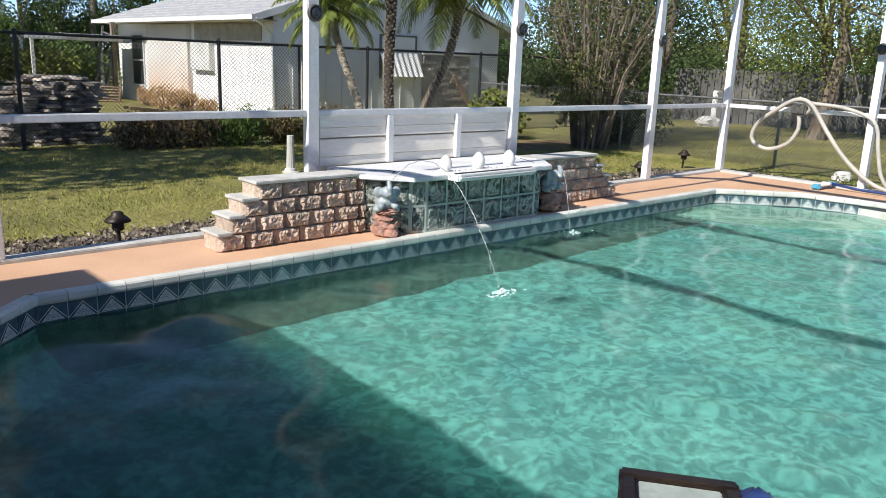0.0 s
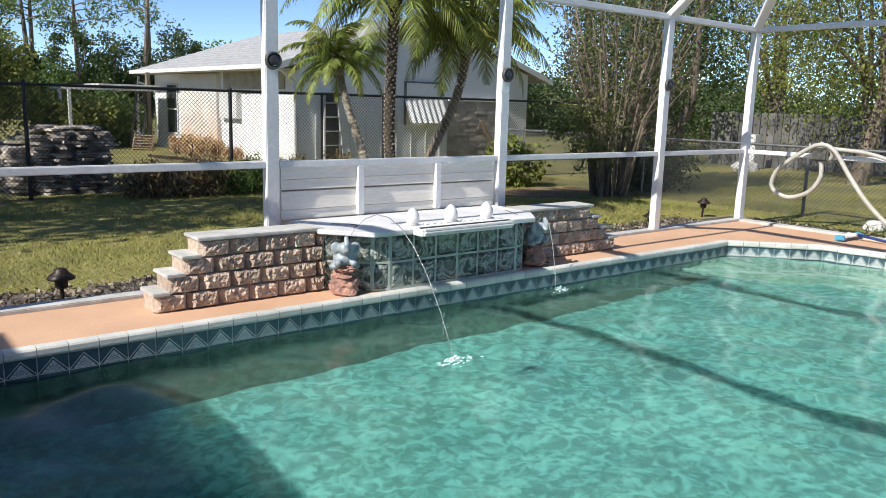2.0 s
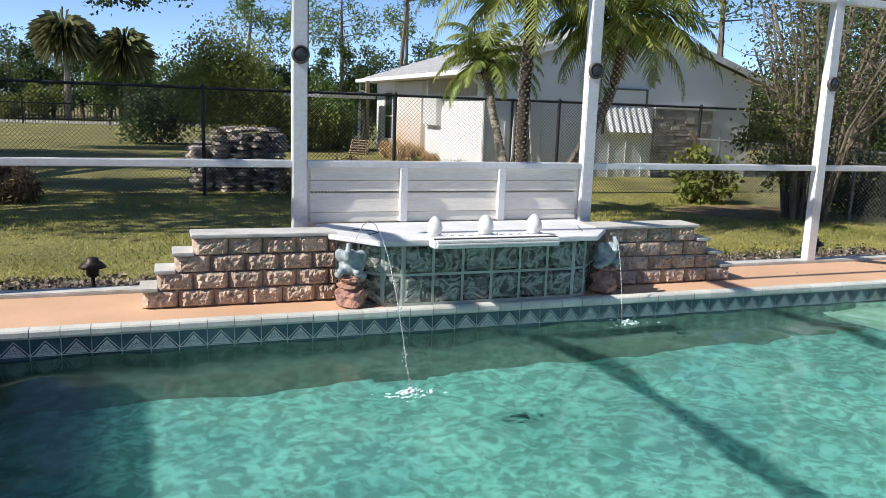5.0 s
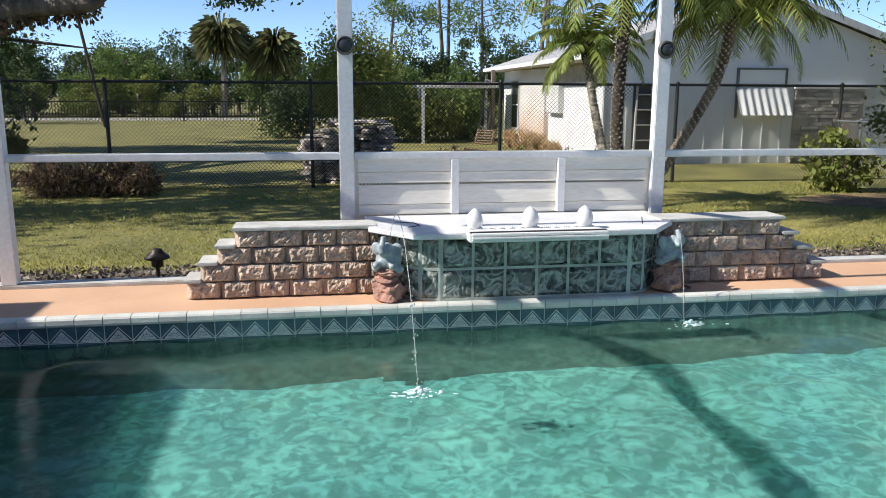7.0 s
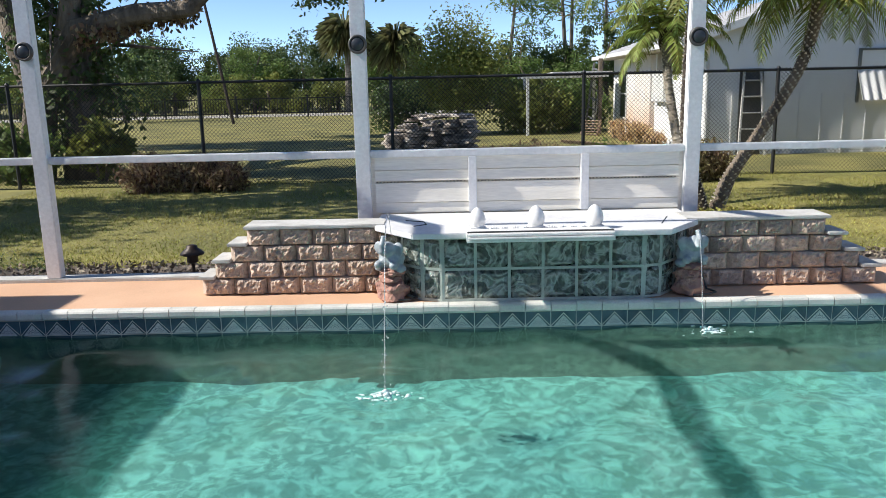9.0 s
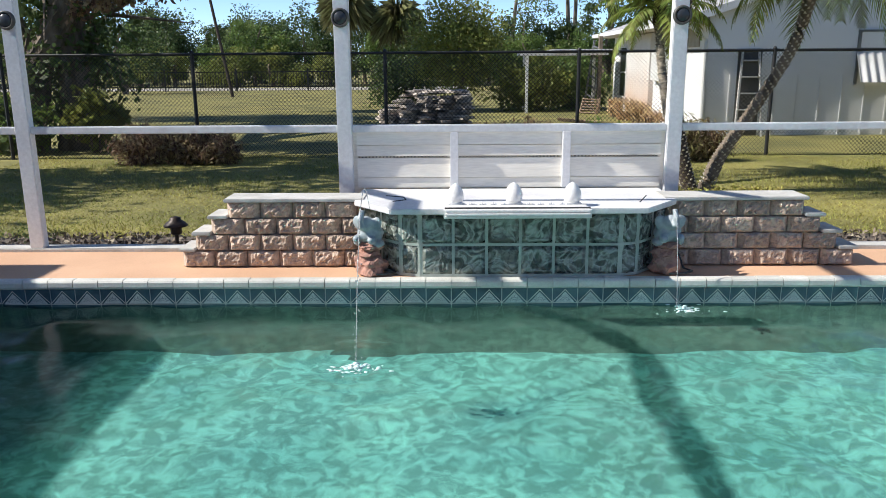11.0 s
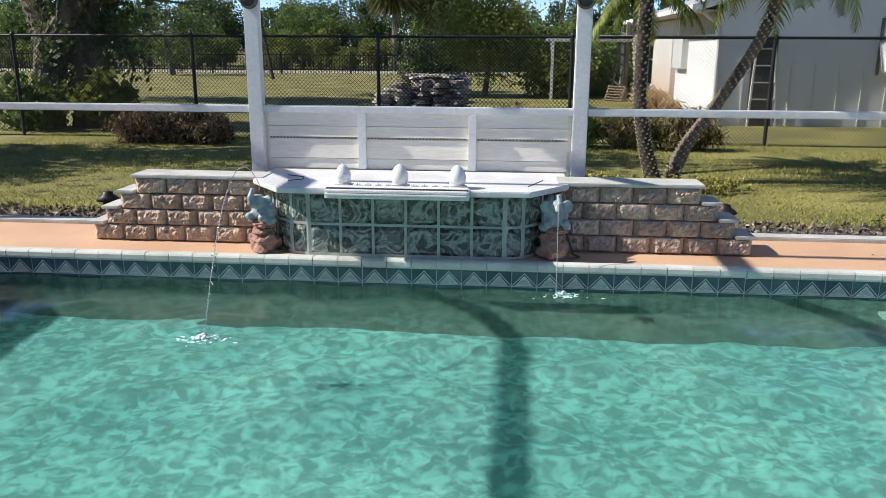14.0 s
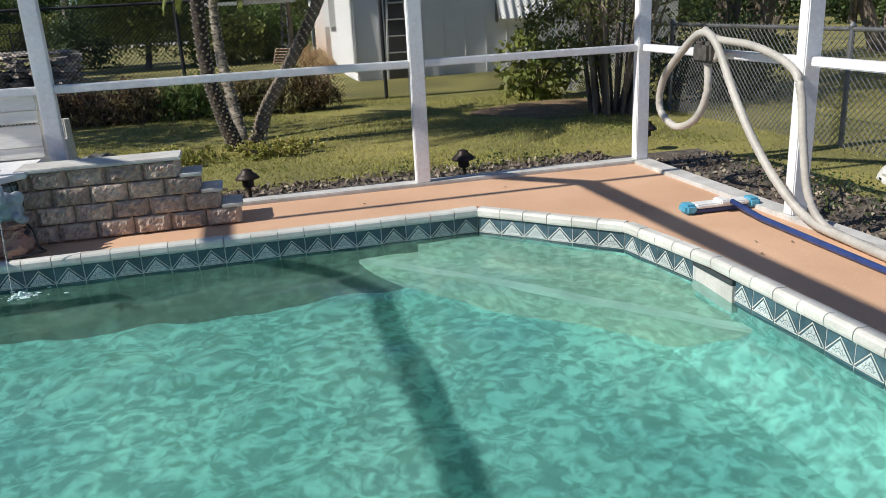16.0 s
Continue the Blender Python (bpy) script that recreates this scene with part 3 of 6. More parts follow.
def build_planter():
    pl = empty("glass_block_basin", (4.44, 4.6, 0), "green glass block basin standing on the coping between two block walls", "fountain basin")
    inv = pl.matrix_world.inverted()
    bm = bmesh.new()
    # added core that carries the painted depth behind the blocks
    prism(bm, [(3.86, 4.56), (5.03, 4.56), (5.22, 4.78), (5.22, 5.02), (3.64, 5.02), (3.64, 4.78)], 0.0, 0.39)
    part("liner", bm, M_DARK_IN, pl, "added core painted with dark depth and pale swirls").matrix_parent_inverse = inv
    # one glass block: a pillowed pane in a raised border
    bm = bmesh.new()
    n = 7
    g = []
    for j in range(n):
        row = []
        for i in range(n):
            u, v = i / (n - 1), j / (n - 1)
            e = min(u, 1 - u, v, 1 - v)
            y = 0.0 if e < 0.01 else (-0.006 if e < 0.2 else 0.002 + 0.006 * noise.noise(Vector((u * 4, v * 4, 3.0))))
            row.append(bm.verts.new((u, y, v)))
        g.append(row)
    for j in range(n - 1):
        for i in range(n - 1):
            bm.faces.new((g[j][i], g[j][i + 1], g[j + 1][i + 1], g[j + 1][i]))
    far = [bm.verts.new(p) for p in ((0, 0.07, 0), (1, 0.07, 0), (1, 0.07, 1), (0, 0.07, 1))]
    ring = [g[0], [r[-1] for r in g], g[-1][::-1], [r[0] for r in g[::-1]]]
    for k in range(4):
        bm.faces.new([*ring[k][::-1], far[k], far[(k + 1) % 4]])
    bm.faces.new(far[::-1])
    bmesh.ops.recalc_face_normals(bm, faces=bm.faces)
    me = bpy.data.meshes.new("glass_block")
    bm.to_mesh(me)
    bm.free()
    me.materials.append(M_GLASS)
    me.polygons.foreach_set("use_smooth", [True] * len(me.polygons))
    faces = [((3.835, 4.36), (5.065, 4.36), 6), ((3.715, 4.40), (3.835, 4.36), 1), ((3.46, 4.66), (3.715, 4.40), 2),
             ((5.065, 4.36), (5.175, 4.40), 1), ((5.175, 4.40), (5.41, 4.66), 2)]
    for p, q, count in faces:
        p, q = Vector((*p, 0)), Vector((*q, 0))
        d = (q - p).normalized()
        nrm = Vector((-d.y, d.x, 0))
        step = (q - p).length / count
        basis = Matrix(((d.x, nrm.x, 0, 0), (d.y, nrm.y, 0, 0), (0, 0, 1, 0), (0, 0, 0, 1)))
        for i in range(count):
            for r in range(2):
                at = p + d * (i * step + 0.006)
                m = Matrix.Translation((at.x, at.y, 0.008 + 0.197 * r)) @ basis @ Matrix.Diagonal((step - 0.012, 1, 0.186, 1))
                piece("glass_block", me, pl, inv @ m).visible_shadow = False
        bm = bmesh.new()
        L = (q - p).length
        for z in (0.0, 0.194, 0.388):
            box(bm, 0, -0.004, z, L, 0.030, z + (0.017 if z < 0.38 else 0.012))
        for i in range(count + 1):
            xx = min(max(i * step, 0.009), L - 0.009)
            box(bm, xx - 0.009, -0.002, 0.016, xx + 0.009, 0.030, 0.388)
        bmesh.ops.transform(bm, matrix=Matrix.Translation(p) @ basis, verts=bm.verts)
        part("mortar_joints", bm, M_MORTAR, pl, "pale green mortar joints").matrix_parent_inverse = inv
    # the white slab, in two pieces with a chip at the seam
    bm = bmesh.new()
    prism(bm, [(3.66, 4.30), (5.21, 4.30), (5.46, 4.61), (5.46, 5.07), (3.41, 5.07), (3.41, 4.61)], 0.402, 0.436)
    bmesh.ops.bevel(bm, geom=bm.edges[:], offset=0.005, segments=2, affect="EDGES")
    slab = thing("cover_slab", bm, M_SLAB, "white stone slab lying over the glass block basin", "slab")
    bm = bmesh.new()
    for z, y, t in ((0.437, 4.165, 0.016), (0.420, 4.155, 0.014), (0.404, 4.17, 0.014)):
        box(bm, 3.995, y, z, 4.84, 4.34, z + t, 0.004)
    box(bm, 3.985, 4.185, 0.398, 4.85, 4.298, 0.450, 0.003)
    lip = thing("weir_lip", bm, M_CERAMIC, "white ridged spillway lip along the slab's edge", "spillway")
    bm = bmesh.new()
    box(bm, 3.99, 4.205, 0.453, 4.845, 4.235, 0.458)
    part("spill_slot", bm, M_CRACK, lip, "dark slot along the lip")
    # the dark slot of the spillway and hairline cracks in the slab
    bm = bmesh.new()
    tube(bm, [(3.66, 4.56, 0.4372), (3.74, 4.62, 0.4372), (3.72, 4.72, 0.4372), (3.60, 4.78, 0.4372)], 0.004, 5)
    tube(bm, [(5.20, 4.50, 0.4372), (5.30, 4.75, 0.4372)], 0.003, 5)
    part("crack", bm, M_CRACK, slab, "dark crack")


build_planter()


def build_eggs():
    bm = bmesh.new()
    prof = [(0.048 * math.sin(math.pi * (0.24 + 0.76 * k / 12)) ** 0.62, 0.022 + 0.115 * k / 12) for k in range(12)] + [(0.002, 0.137)]
    lathe(bm, [(0.030, 0.016)] + prof, (0, 0, 0), 20)
    egg = thing("egg_finial", bm, M_CERAMIC, "white ceramic egg on a low square base", "ornament", "egg finials along the slab", smooth=True)
    bm = bmesh.new()
    box(bm, -0.055, -0.05, 0.0, 0.055, 0.05, 0.012, 0.003)
    box(bm, -0.042, -0.04, 0.012, 0.042, 0.04, 0.022, 0.003)
    part("base", bm, M_CERAMIC, egg)
    egg.matrix_basis = pose(4.055, 4.40, 0.436) @ Matrix.Diagonal((1.06, 1.06, 1.02, 1))
    for x in (4.41, 4.765):
        copy_thing(egg, pose(x, 4.40, 0.436, 0, 0, 8) @ Matrix.Diagonal((1.06, 1.06, 1.04, 1)))
    bm = bmesh.new()
    for k in range(5):
        a = math.pi * (k + 0.5) / 5
        blob(bm, (0.022 * math.cos(a), 0, 0.018 * math.sin(a)), (0.009, 0.016, 0.013), k, 0.05, 2, 1)
    box(bm, -0.032, -0.016, -0.001, 0.032, 0.016, 0.008, 0.002)
    sh = thing("shell_ornament", bm, M_CERAMIC, "small white ceramic scallop shell on the slab", "ornament", "shell row", smooth=True)
    sh.matrix_basis = pose(4.15, 4.36, 0.437)
    for x in (4.215, 4.28, 4.345, 4.50, 4.565, 4.63, 4.695):
        copy_thing(sh, pose(x, 4.36, 0.437, 0, 0, (x * 91) % 12 - 6))


build_eggs()


def build_statues():
    def statue(x, y, yaw, label):
        bm = bmesh.new()
        blob(bm, (0, 0.01, 0.255), (0.074, 0.070, 0.062), 3, 0.10)
        blob(bm, (0, -0.035, 0.318), (0.045, 0.045, 0.043), 4, 0.06)
        for s in (-1, 1):
            blob(bm, (s * 0.055, -0.022, 0.318), (0.034, 0.013, 0.040), 5, 0.12, rot=Matrix.Rotation(0.35 * s, 4, "Y"))
            blob(bm, (s * 0.046, -0.055, 0.232), (0.022, 0.030, 0.024), 6, 0.1)
            blob(bm, (s * 0.060, -0.01, 0.205), (0.030, 0.040, 0.022), 7, 0.1)
        tube(bm, [(0, -0.070, 0.305), (0, -0.094, 0.318), (0, -0.094, 0.350), (0, -0.078, 0.378), (0, -0.070, 0.398)], [0.024, 0.021, 0.018, 0.015, 0.014], 10)
        ob = thing("elephant_statue", bm, M_ELEPHANT, label, "statue", "spouting statues", smooth=True)
        fuse = ob.modifiers.new("fuse", "REMESH")
        fuse.mode, fuse.voxel_size, fuse.use_smooth_shade = "VOXEL", 0.006, True
        ob.matrix_basis = pose(x, y, -0.03, 0, 0, yaw) @ Matrix.Diagonal((1.15, 1.15, 1.12, 1))
        bm = bmesh.new()
        blob(bm, (0, 0, 0.055), (0.092, 0.085, 0.075), 11 + x, 0.45, 1.8)
        blob(bm, (-0.012, 0.004, 0.125), (0.070, 0.066, 0.045), 17 + x, 0.4, 2.2)
        blob(bm, (0.008, 0, 0.180), (0.076, 0.066, 0.030), 14 + x, 0.35, 2.4)
        for v in bm.verts:
            v.co.z = max(v.co.z, 0.0)
        rk = thing("pedestal_rock", bm, M_ROCK, "rough pink rock pedestal standing on the coral deck", "rock", "spouting statues")
        rk.matrix_basis = pose(x, y, 0, 0, 0, yaw * 2) @ Matrix.Diagonal((1.08, 1.08, 1.0, 1))
        bm = bmesh.new()
        tube(bm, [(x + 0.03, y + 0.10, 0.20), (x + 0.09, y + 0.08, 0.12), (x + 0.12, y + 0.03, 0.02), (x + 0.16, y - 0.02, 0.012), (x + 0.10, y - 0.075, 0.012), (x + 0.0, y - 0.09, 0.012)], 0.007, 6)
        thing("water_tube", bm, M_GREYPL, "thin dark water tube curling over the deck", "tube", "spouting statues", smooth=True)
    statue(3.52, 4.45, -25, "blue-grey glazed elephant statue with raised trunk on a pink rock")
    statue(5.37, 4.45, 10, "blue-grey glazed elephant statue spouting water beside the basin")
    # the jets
    bm = bmesh.new()
    pts = []
    for k in range(26):
        u = k / 25
        pts.append((3.53 + 0.03 * u, 4.39 - 1.10 * u, 0.42 + 1.10 * u - 1.687 * u * u + 0.004 * math.sin(k * 2.1)))
    tube(bm, pts, [0.0015 + 0.0014 * abs(math.sin(k * 1.7)) for k in range(26)], 6)
    for k in range(26):
        u = RNG.uniform(0.75, 1.0)
        blob(bm, (3.56 + RNG.normal() * 0.012, 4.39 - 1.10 * u + RNG.normal() * 0.02, 0.42 + 1.10 * u - 1.687 * u * u + RNG.normal() * 0.03), (0.004, 0.004, 0.006), k, 0.1, 2, 1)
    j1 = thing("water_jet", bm, M_JET, "thin clear arc of water spouting into the pool", "water", "water jets", kind="stuff", smooth=True)
    bm = bmesh.new()
    pts = [(5.38, 4.37 - 0.18 * u, 0.41 + 0.08 * u - 0.655 * u * u) for u in [k / 12 for k in range(13)]]
    tube(bm, pts, [0.0018 + 0.0016 * abs(math.sin(k * 1.7)) for k in range(13)], 6)
    thing("water_jet", bm, M_JET, "thin clear stream of water falling into the pool", "water", "water jets", kind="stuff", smooth=True)
    for cx, cy, n in ((3.56, 3.28, 70), (5.42, 4.19, 60)):
        bm = bmesh.new()
        for k in range(n):
            r = abs(RNG.normal()) * 0.062
            a = RNG.uniform(0, 6.28)
            s = RNG.uniform(0.002, 0.010)
            blob(bm, (cx + r * math.cos(a), cy + r * math.sin(a) * 0.6, WATER_Z + max(0.0, 0.03 - 0.4 * r) * RNG.uniform(0, 1)), (s * 1.6, s, s * 0.7), k, 0.3, 2, 1)
        for k in range(46):
            r, a, s = abs(RNG.normal()) * 0.06, RNG.uniform(0, 6.28), RNG.uniform(0.003, 0.010)
            blob(bm, (cx + 0.02 + r * 1.5 * math.cos(a), cy + r * math.sin(a), WATER_Z + 0.001), (s * 1.5, s * 0.8, 0.003), k, 0.45, 2, 2)
        thing("splash", bm, M_FOAM, "white splash where the jet meets the pool", "water", "water jets", kind="stuff", smooth=True)


build_statues()


def build_siding():
    sd = empty("siding_panel", (4.43, 5.11, 0.43), "cream lap siding panel between two white posts behind the slab", "panel")
    inv = sd.matrix_world.inverted()
    xs = [3.35, 4.05, 4.82, 5.50]
    for a, b in zip(xs, xs[1:]):
        for k, (z0, z1) in enumerate(((0.44, 0.507), (0.512, 0.645), (0.662, 0.733), (0.738, 0.824))):
            bm = bmesh.new()
            v = [bm.verts.new(p) for p in ((a + 0.028, 5.102, z0), (b - 0.028, 5.102, z0), (b - 0.028, 5.112, z1), (a + 0.028, 5.112, z1),
                                           (a + 0.028, 5.122, z0), (b - 0.028, 5.122, z0), (b - 0.028, 5.122, z1), (a + 0.028, 5.122, z1))]
            for f in ((0, 1, 2, 3), (5, 4, 7, 6), (4, 5, 1, 0), (3, 2, 6, 7), (1, 5, 6, 2), (4, 0, 3, 7)):
                bm.faces.new([v[i] for i in f])
            part("siding_board", bm, M_SIDING, sd).matrix_parent_inverse = inv
        bm = bmesh.new()
        n = int((b - a - 0.06) / 0.024)
        for i in range(n):
            x = a + 0.035 + i * (b - a - 0.07) / n
            box(bm, x, 5.106, 0.651, x + 0.010, 5.118, 0.656)
        part("vent_strip", bm, M_GREYPL, sd, "strip of small dark vent slots").matrix_parent_inverse = inv
    for x in xs[1:3]:
        bm = bmesh.new()
        box(bm, x - 0.028, 5.070, 0.44, x + 0.028, 5.13, 0.826, 0.004)
        part("mullion", bm, M_WHITE, sd, "white aluminium upright").matrix_parent_inverse = inv
    bm = bmesh.new()
    box(bm, 3.34, 5.125, 0.02, 5.51, 5.145, 0.826)
    part("backing", bm, M_SIDING, sd, "cream backing board").matrix_parent_inverse = inv


build_siding()


def build_deck_things():
    # path lanterns
    bm = bmesh.new()
    tube(bm, [(0, 0, 0), (0, 0, 0.17)], 0.014, 10)
    lan = thing("path_lantern", bm, M_BRONZE, "dark bronze mushroom path lantern in the mulch bed", "garden lamp", "path lanterns")
    bm = bmesh.new()
    lathe(bm, [(0.025, 0.13), (0.042, 0.14), (0.042, 0.20), (0.03, 0.205)], sides=12)
    part("lamp_body", bm, M_BRONZE, lan)
    bm = bmesh.new()
    lathe(bm, [(0.088, 0.196), (0.090, 0.204), (0.07, 0.225), (0.042, 0.245), (0.040, 0.262), (0.012, 0.272)], sides=16)
    part("cap", bm, M_BRONZE, lan, smooth=True)
    lan.matrix_basis = pose(1.94, 5.47, -0.10)
    for x, y in ((6.69, 5.52), (8.31, 5.45), (10.12, 5.95)):
        copy_thing(lan, pose(x, y, -0.11, 2, -2, x * 40))
    # disc insect lamps on the posts
    bm = bmesh.new()
    lathe(bm, [(0.058, 0), (0.063, 0.01), (0.060, 0.03), (0.048, 0.034), (0.046, 0.026), (0.01, 0.026)], sides=24)
    disc = thing("post_speaker", bm, M_GREYPL, "small round dark outdoor speaker fixed to a white post", "speaker", "post speakers", smooth=True)
    bm = bmesh.new()
    lathe(bm, [(0.044, 0.026), (0.040, 0.033), (0.005, 0.036)], sides=20)
    part("grille", bm, M_DARKWIN, disc, "grey speaker grille", smooth=True)
    spots = [(1.08, 5.07, 90, 0), (3.30, 5.07, 90, 0), (5.55, 5.07, 90, 0), (7.90, 5.07, 90, 0), (9.57, 3.33, 90, -90)]
    disc.matrix_basis = pose(spots[1][0], spots[1][1], 1.58, 90, 0, 0)
    for x, y, rx, rz in [spots[0], *spots[2:]]:
        copy_thing(disc, pose(x, y, 1.58, rx, 0, rz))

    # fluted column fragments
    def column(name, m, h, label):
        bm = bmesh.new()
        n = 24
        rings = []
        for k, z in enumerate([0.05, 0.5 * h, h]):
            r = 0.052 - 0.012 * k / 2
            rings.append([bm.verts.new((r * (1 - 0.1 * (i % 2)) * math.cos(2 * math.pi * i / n), r * (1 - 0.1 * (i % 2)) * math.sin(2 * math.pi * i / n), z)) for i in range(n)])
        for r, s in zip(rings, rings[1:]):
            for i in range(n):
                bm.faces.new((r[i], r[(i + 1) % n], s[(i + 1) % n], s[i]))
        bm.faces.new(rings[-1])
        bm.faces.new(rings[0][::-1])
        ob = thing(name, bm, M_CAP, label, "ornament", "column fragments")
        bm = bmesh.new()
        lathe(bm, [(0.105, 0), (0.105, 0.02), (0.075, 0.035), (0.066, 0.06), (0.05, 0.066)], sides=20)
        part("foot", bm, M_CAP, ob)
        ob.matrix_basis = m
        return ob
    column("column_fragment", pose(5.0, 8.2, -0.125), 0.46, "weathered white fluted column stump standing on the lawn")
    column("column_fragment", pose(5.40, 6.2, -0.115, 0, -4, 20), 0.52, "white fluted column stump standing on the lawn behind the wall")
    bm = bmesh.new()
    blob(bm, (0, 0, 0.13), (0.13, 0.10, 0.17), 5, 0.5, 2.2)
    for v in bm.verts:
        v.co.z = max(0, v.co.z)
    thing("dark_rock", bm, M_GREYPL, "dark jagged rock standing beside the column stump", "rock").matrix_basis = pose(5.57, 6.12, -0.115) @ Matrix.Diagonal((1.25, 1.25, 1.3, 1))

    # vacuum hose on a bracket
    bm = bmesh.new()
    tube(bm, [(9.585, 4.12, 0.86), (9.50, 4.12, 0.86), (9.47, 4.12, 0.93)], 0.018, 8)
    box(bm, 9.47, 4.04, 0.80, 9.56, 4.22, 0.93, 0.02)
    thing("hose_bracket", bm, M_GREYPL, "dark bracket on the rail that carries the hose", "bracket")

    def coil(points, r, ring):
        """A ribbed hose along a smooth curve."""
        pts = [Vector(p) for p in points]
        fine = []
        for i in range(len(pts) - 1):
            p0, p1, p2, p3 = pts[max(i - 1, 0)], pts[i], pts[i + 1], pts[min(i + 2, len(pts) - 1)]
            n = max(4, int((p2 - p1).length / ring))
            for k in range(n):
                t = k / n
                fine.append(0.5 * ((2 * p1) + (p2 - p0) * t + (2 * p0 - 5 * p1 + 4 * p2 - p3) * t * t + (3 * p1 - p0 - 3 * p2 + p3) * t ** 3))
        fine.append(pts[-1])
        bm = bmesh.new()
        tube(bm, fine, [r * (1.0 if k % 2 else 0.9) for k in range(len(fine))], 10)
        return bm
    X = 9.53
    hose = thing("pool_hose", coil([(X, 4.13, 0.80), (X, 4.12, 0.62), (X, 4.24, 0.44), (X, 4.48, 0.36), (X - 0.01, 4.67, 0.46), (X - 0.02, 4.62, 0.66), (X - 0.03, 4.38, 0.86), (X - 0.04, 4.16, 0.98),
                                    (X - 0.05, 3.98, 0.93), (X - 0.05, 3.77, 0.65), (X - 0.04, 3.58, 0.41), (X - 0.03, 3.35, 0.20), (X - 0.02, 3.10, 0.06), (9.50, 2.75, 0.03), (9.46, 2.2, 0.03), (9.40, 1.0, 0.03), (9.2, -0.8, 0.03)], 0.026, 0.022),
                 M_HOSE, "pale ribbed pool vacuum hose looped over a bracket", "hose", smooth=True)
    part("second_loop", coil([(X, 4.16, 0.80), (X, 4.03, 0.84), (X - 0.02, 4.02, 0.92), (X - 0.02, 4.15, 1.0), (X - 0.03, 4.0, 0.95), (X - 0.03, 3.63, 0.92), (X - 0.02, 3.34, 0.83), (X - 0.03, 3.23, 0.71), (X - 0.03, 3.18, 0.46), (X - 0.03, 3.10, 0.18), (9.52, 2.95, 0.04), (9.51, 2.55, 0.03), (9.52, 1.6, 0.03), (9.50, -0.5, 0.03)], 0.023, 0.02), M_HOSE, hose, smooth=True)

    # vacuum head and pole
    bm = bmesh.new()
    box(bm, -0.17, -0.045, 0.03, 0.17, 0.045, 0.055, 0.008)
    box(bm, -0.03, -0.07, 0.045, 0.03, 0.03, 0.075, 0.008)
    head = thing("pool_brush", bm, M_CERAMIC, "white and light blue pool brush head lying on the deck", "pool brush")
    for s in (-1, 1):
        bm = bmesh.new()
        box(bm, s * 0.165, -0.05, 0.004, s * 0.24, 0.05, 0.06, 0.014)
        part("end_bumper", bm, M_CYAN, head, "light blue bumper")
    bm = bmesh.new()
    box(bm, -0.20, -0.035, 0.001, 0.20, 0.035, 0.03, 0.006)
    part("bristles", bm, M_BLUE, head, "dark blue bristles")
    head.matrix_basis = pose(9.34, 3.64, 0, 0, 0, -2)
    bm = bmesh.new()
    tube(bm, [(9.38, 3.58, 0.06), (9.375, 3.3, 0.03), (9.36, 2.4, 0.017), (9.30, 0.6, 0.017), (9.28, 0.0, 0.017)], 0.016, 10)
    pole = thing("pool_pole", bm, M_BLUE, "dark blue telescopic pool pole lying on the deck", "pole", smooth=True)
    bm = bmesh.new()
    tube(bm, [(9.332, 1.55, 0.017), (9.327, 1.35, 0.017)], 0.021, 10)
    part("lock_collar", bm, M_GREYPL, pole)
    # small stool where the walk begins, with a towel over its end
    stool = empty("patio_stool", (0.88, 0.55, 0), "small dark brown metal stool with a pale top on the deck", "stool")
    inv = stool.matrix_world.inverted()
    turn = pose(0.88, 0.55, 0, 0, 0, -144)
    for x, y in ((0, 0), (0.26, 0), (0, 0.13), (0.26, 0.13)):
        bm = bmesh.new()
        box(bm, x - 0.011, y - 0.011, 0.0, x + 0.011, y + 0.011, 0.70, 0.004)
        part("leg", bm, M_BRONZE, stool).matrix_basis = inv @ turn
    for x0, y0, x1, y1 in ((-0.012, -0.012, 0.012, 0.15), (0.248, -0.012, 0.272, 0.15), (0.012, -0.012, 0.248, 0.012), (0.012, 0.126, 0.248, 0.15)):
        bm = bmesh.new()
        box(bm, x0, y0, 0.70, x1, y1, 0.722, 0.004)
        part("frame_bar", bm, M_BRONZE, stool).matrix_basis = inv @ turn
    bm = bmesh.new()
    box(bm, 0.013, 0.013, 0.705, 0.247, 0.125, 0.716, 0.002)
    part("top", bm, M_MORTAR, stool, "pale green top").matrix_basis = inv @ turn
    bm = bmesh.new()
    blob(bm, (0.06, 0.17, 0.70), (0.075, 0.035, 0.03), 4, 0.4, 3)
    blob(bm, (0.06, 0.20, 0.62), (0.070, 0.016, 0.10), 6, 0.4, 3)
    thing("towel", bm, M_BLUE, "dark blue towel hanging over the stool's end", "towel", smooth=True).matrix_basis = turn
    return hose


build_deck_things()

# ---------------------------------------------------------------- the yard
def ground_z(x, y):
    """Height of the lawn."""
    d = max(-1.2 - x, x - 9.72, y - 5.20, 0)
    for d0, z0, d1, z1 in ((0, -0.10, 3, -0.12), (3, -0.12, 8, -0.17), (8, -0.17, 60, -0.25), (60, -0.25, 900, -0.9)):
        if d <= d1:
            return z0 + (z1 - z0) * (d - d0) / (d1 - d0)
    return -0.9


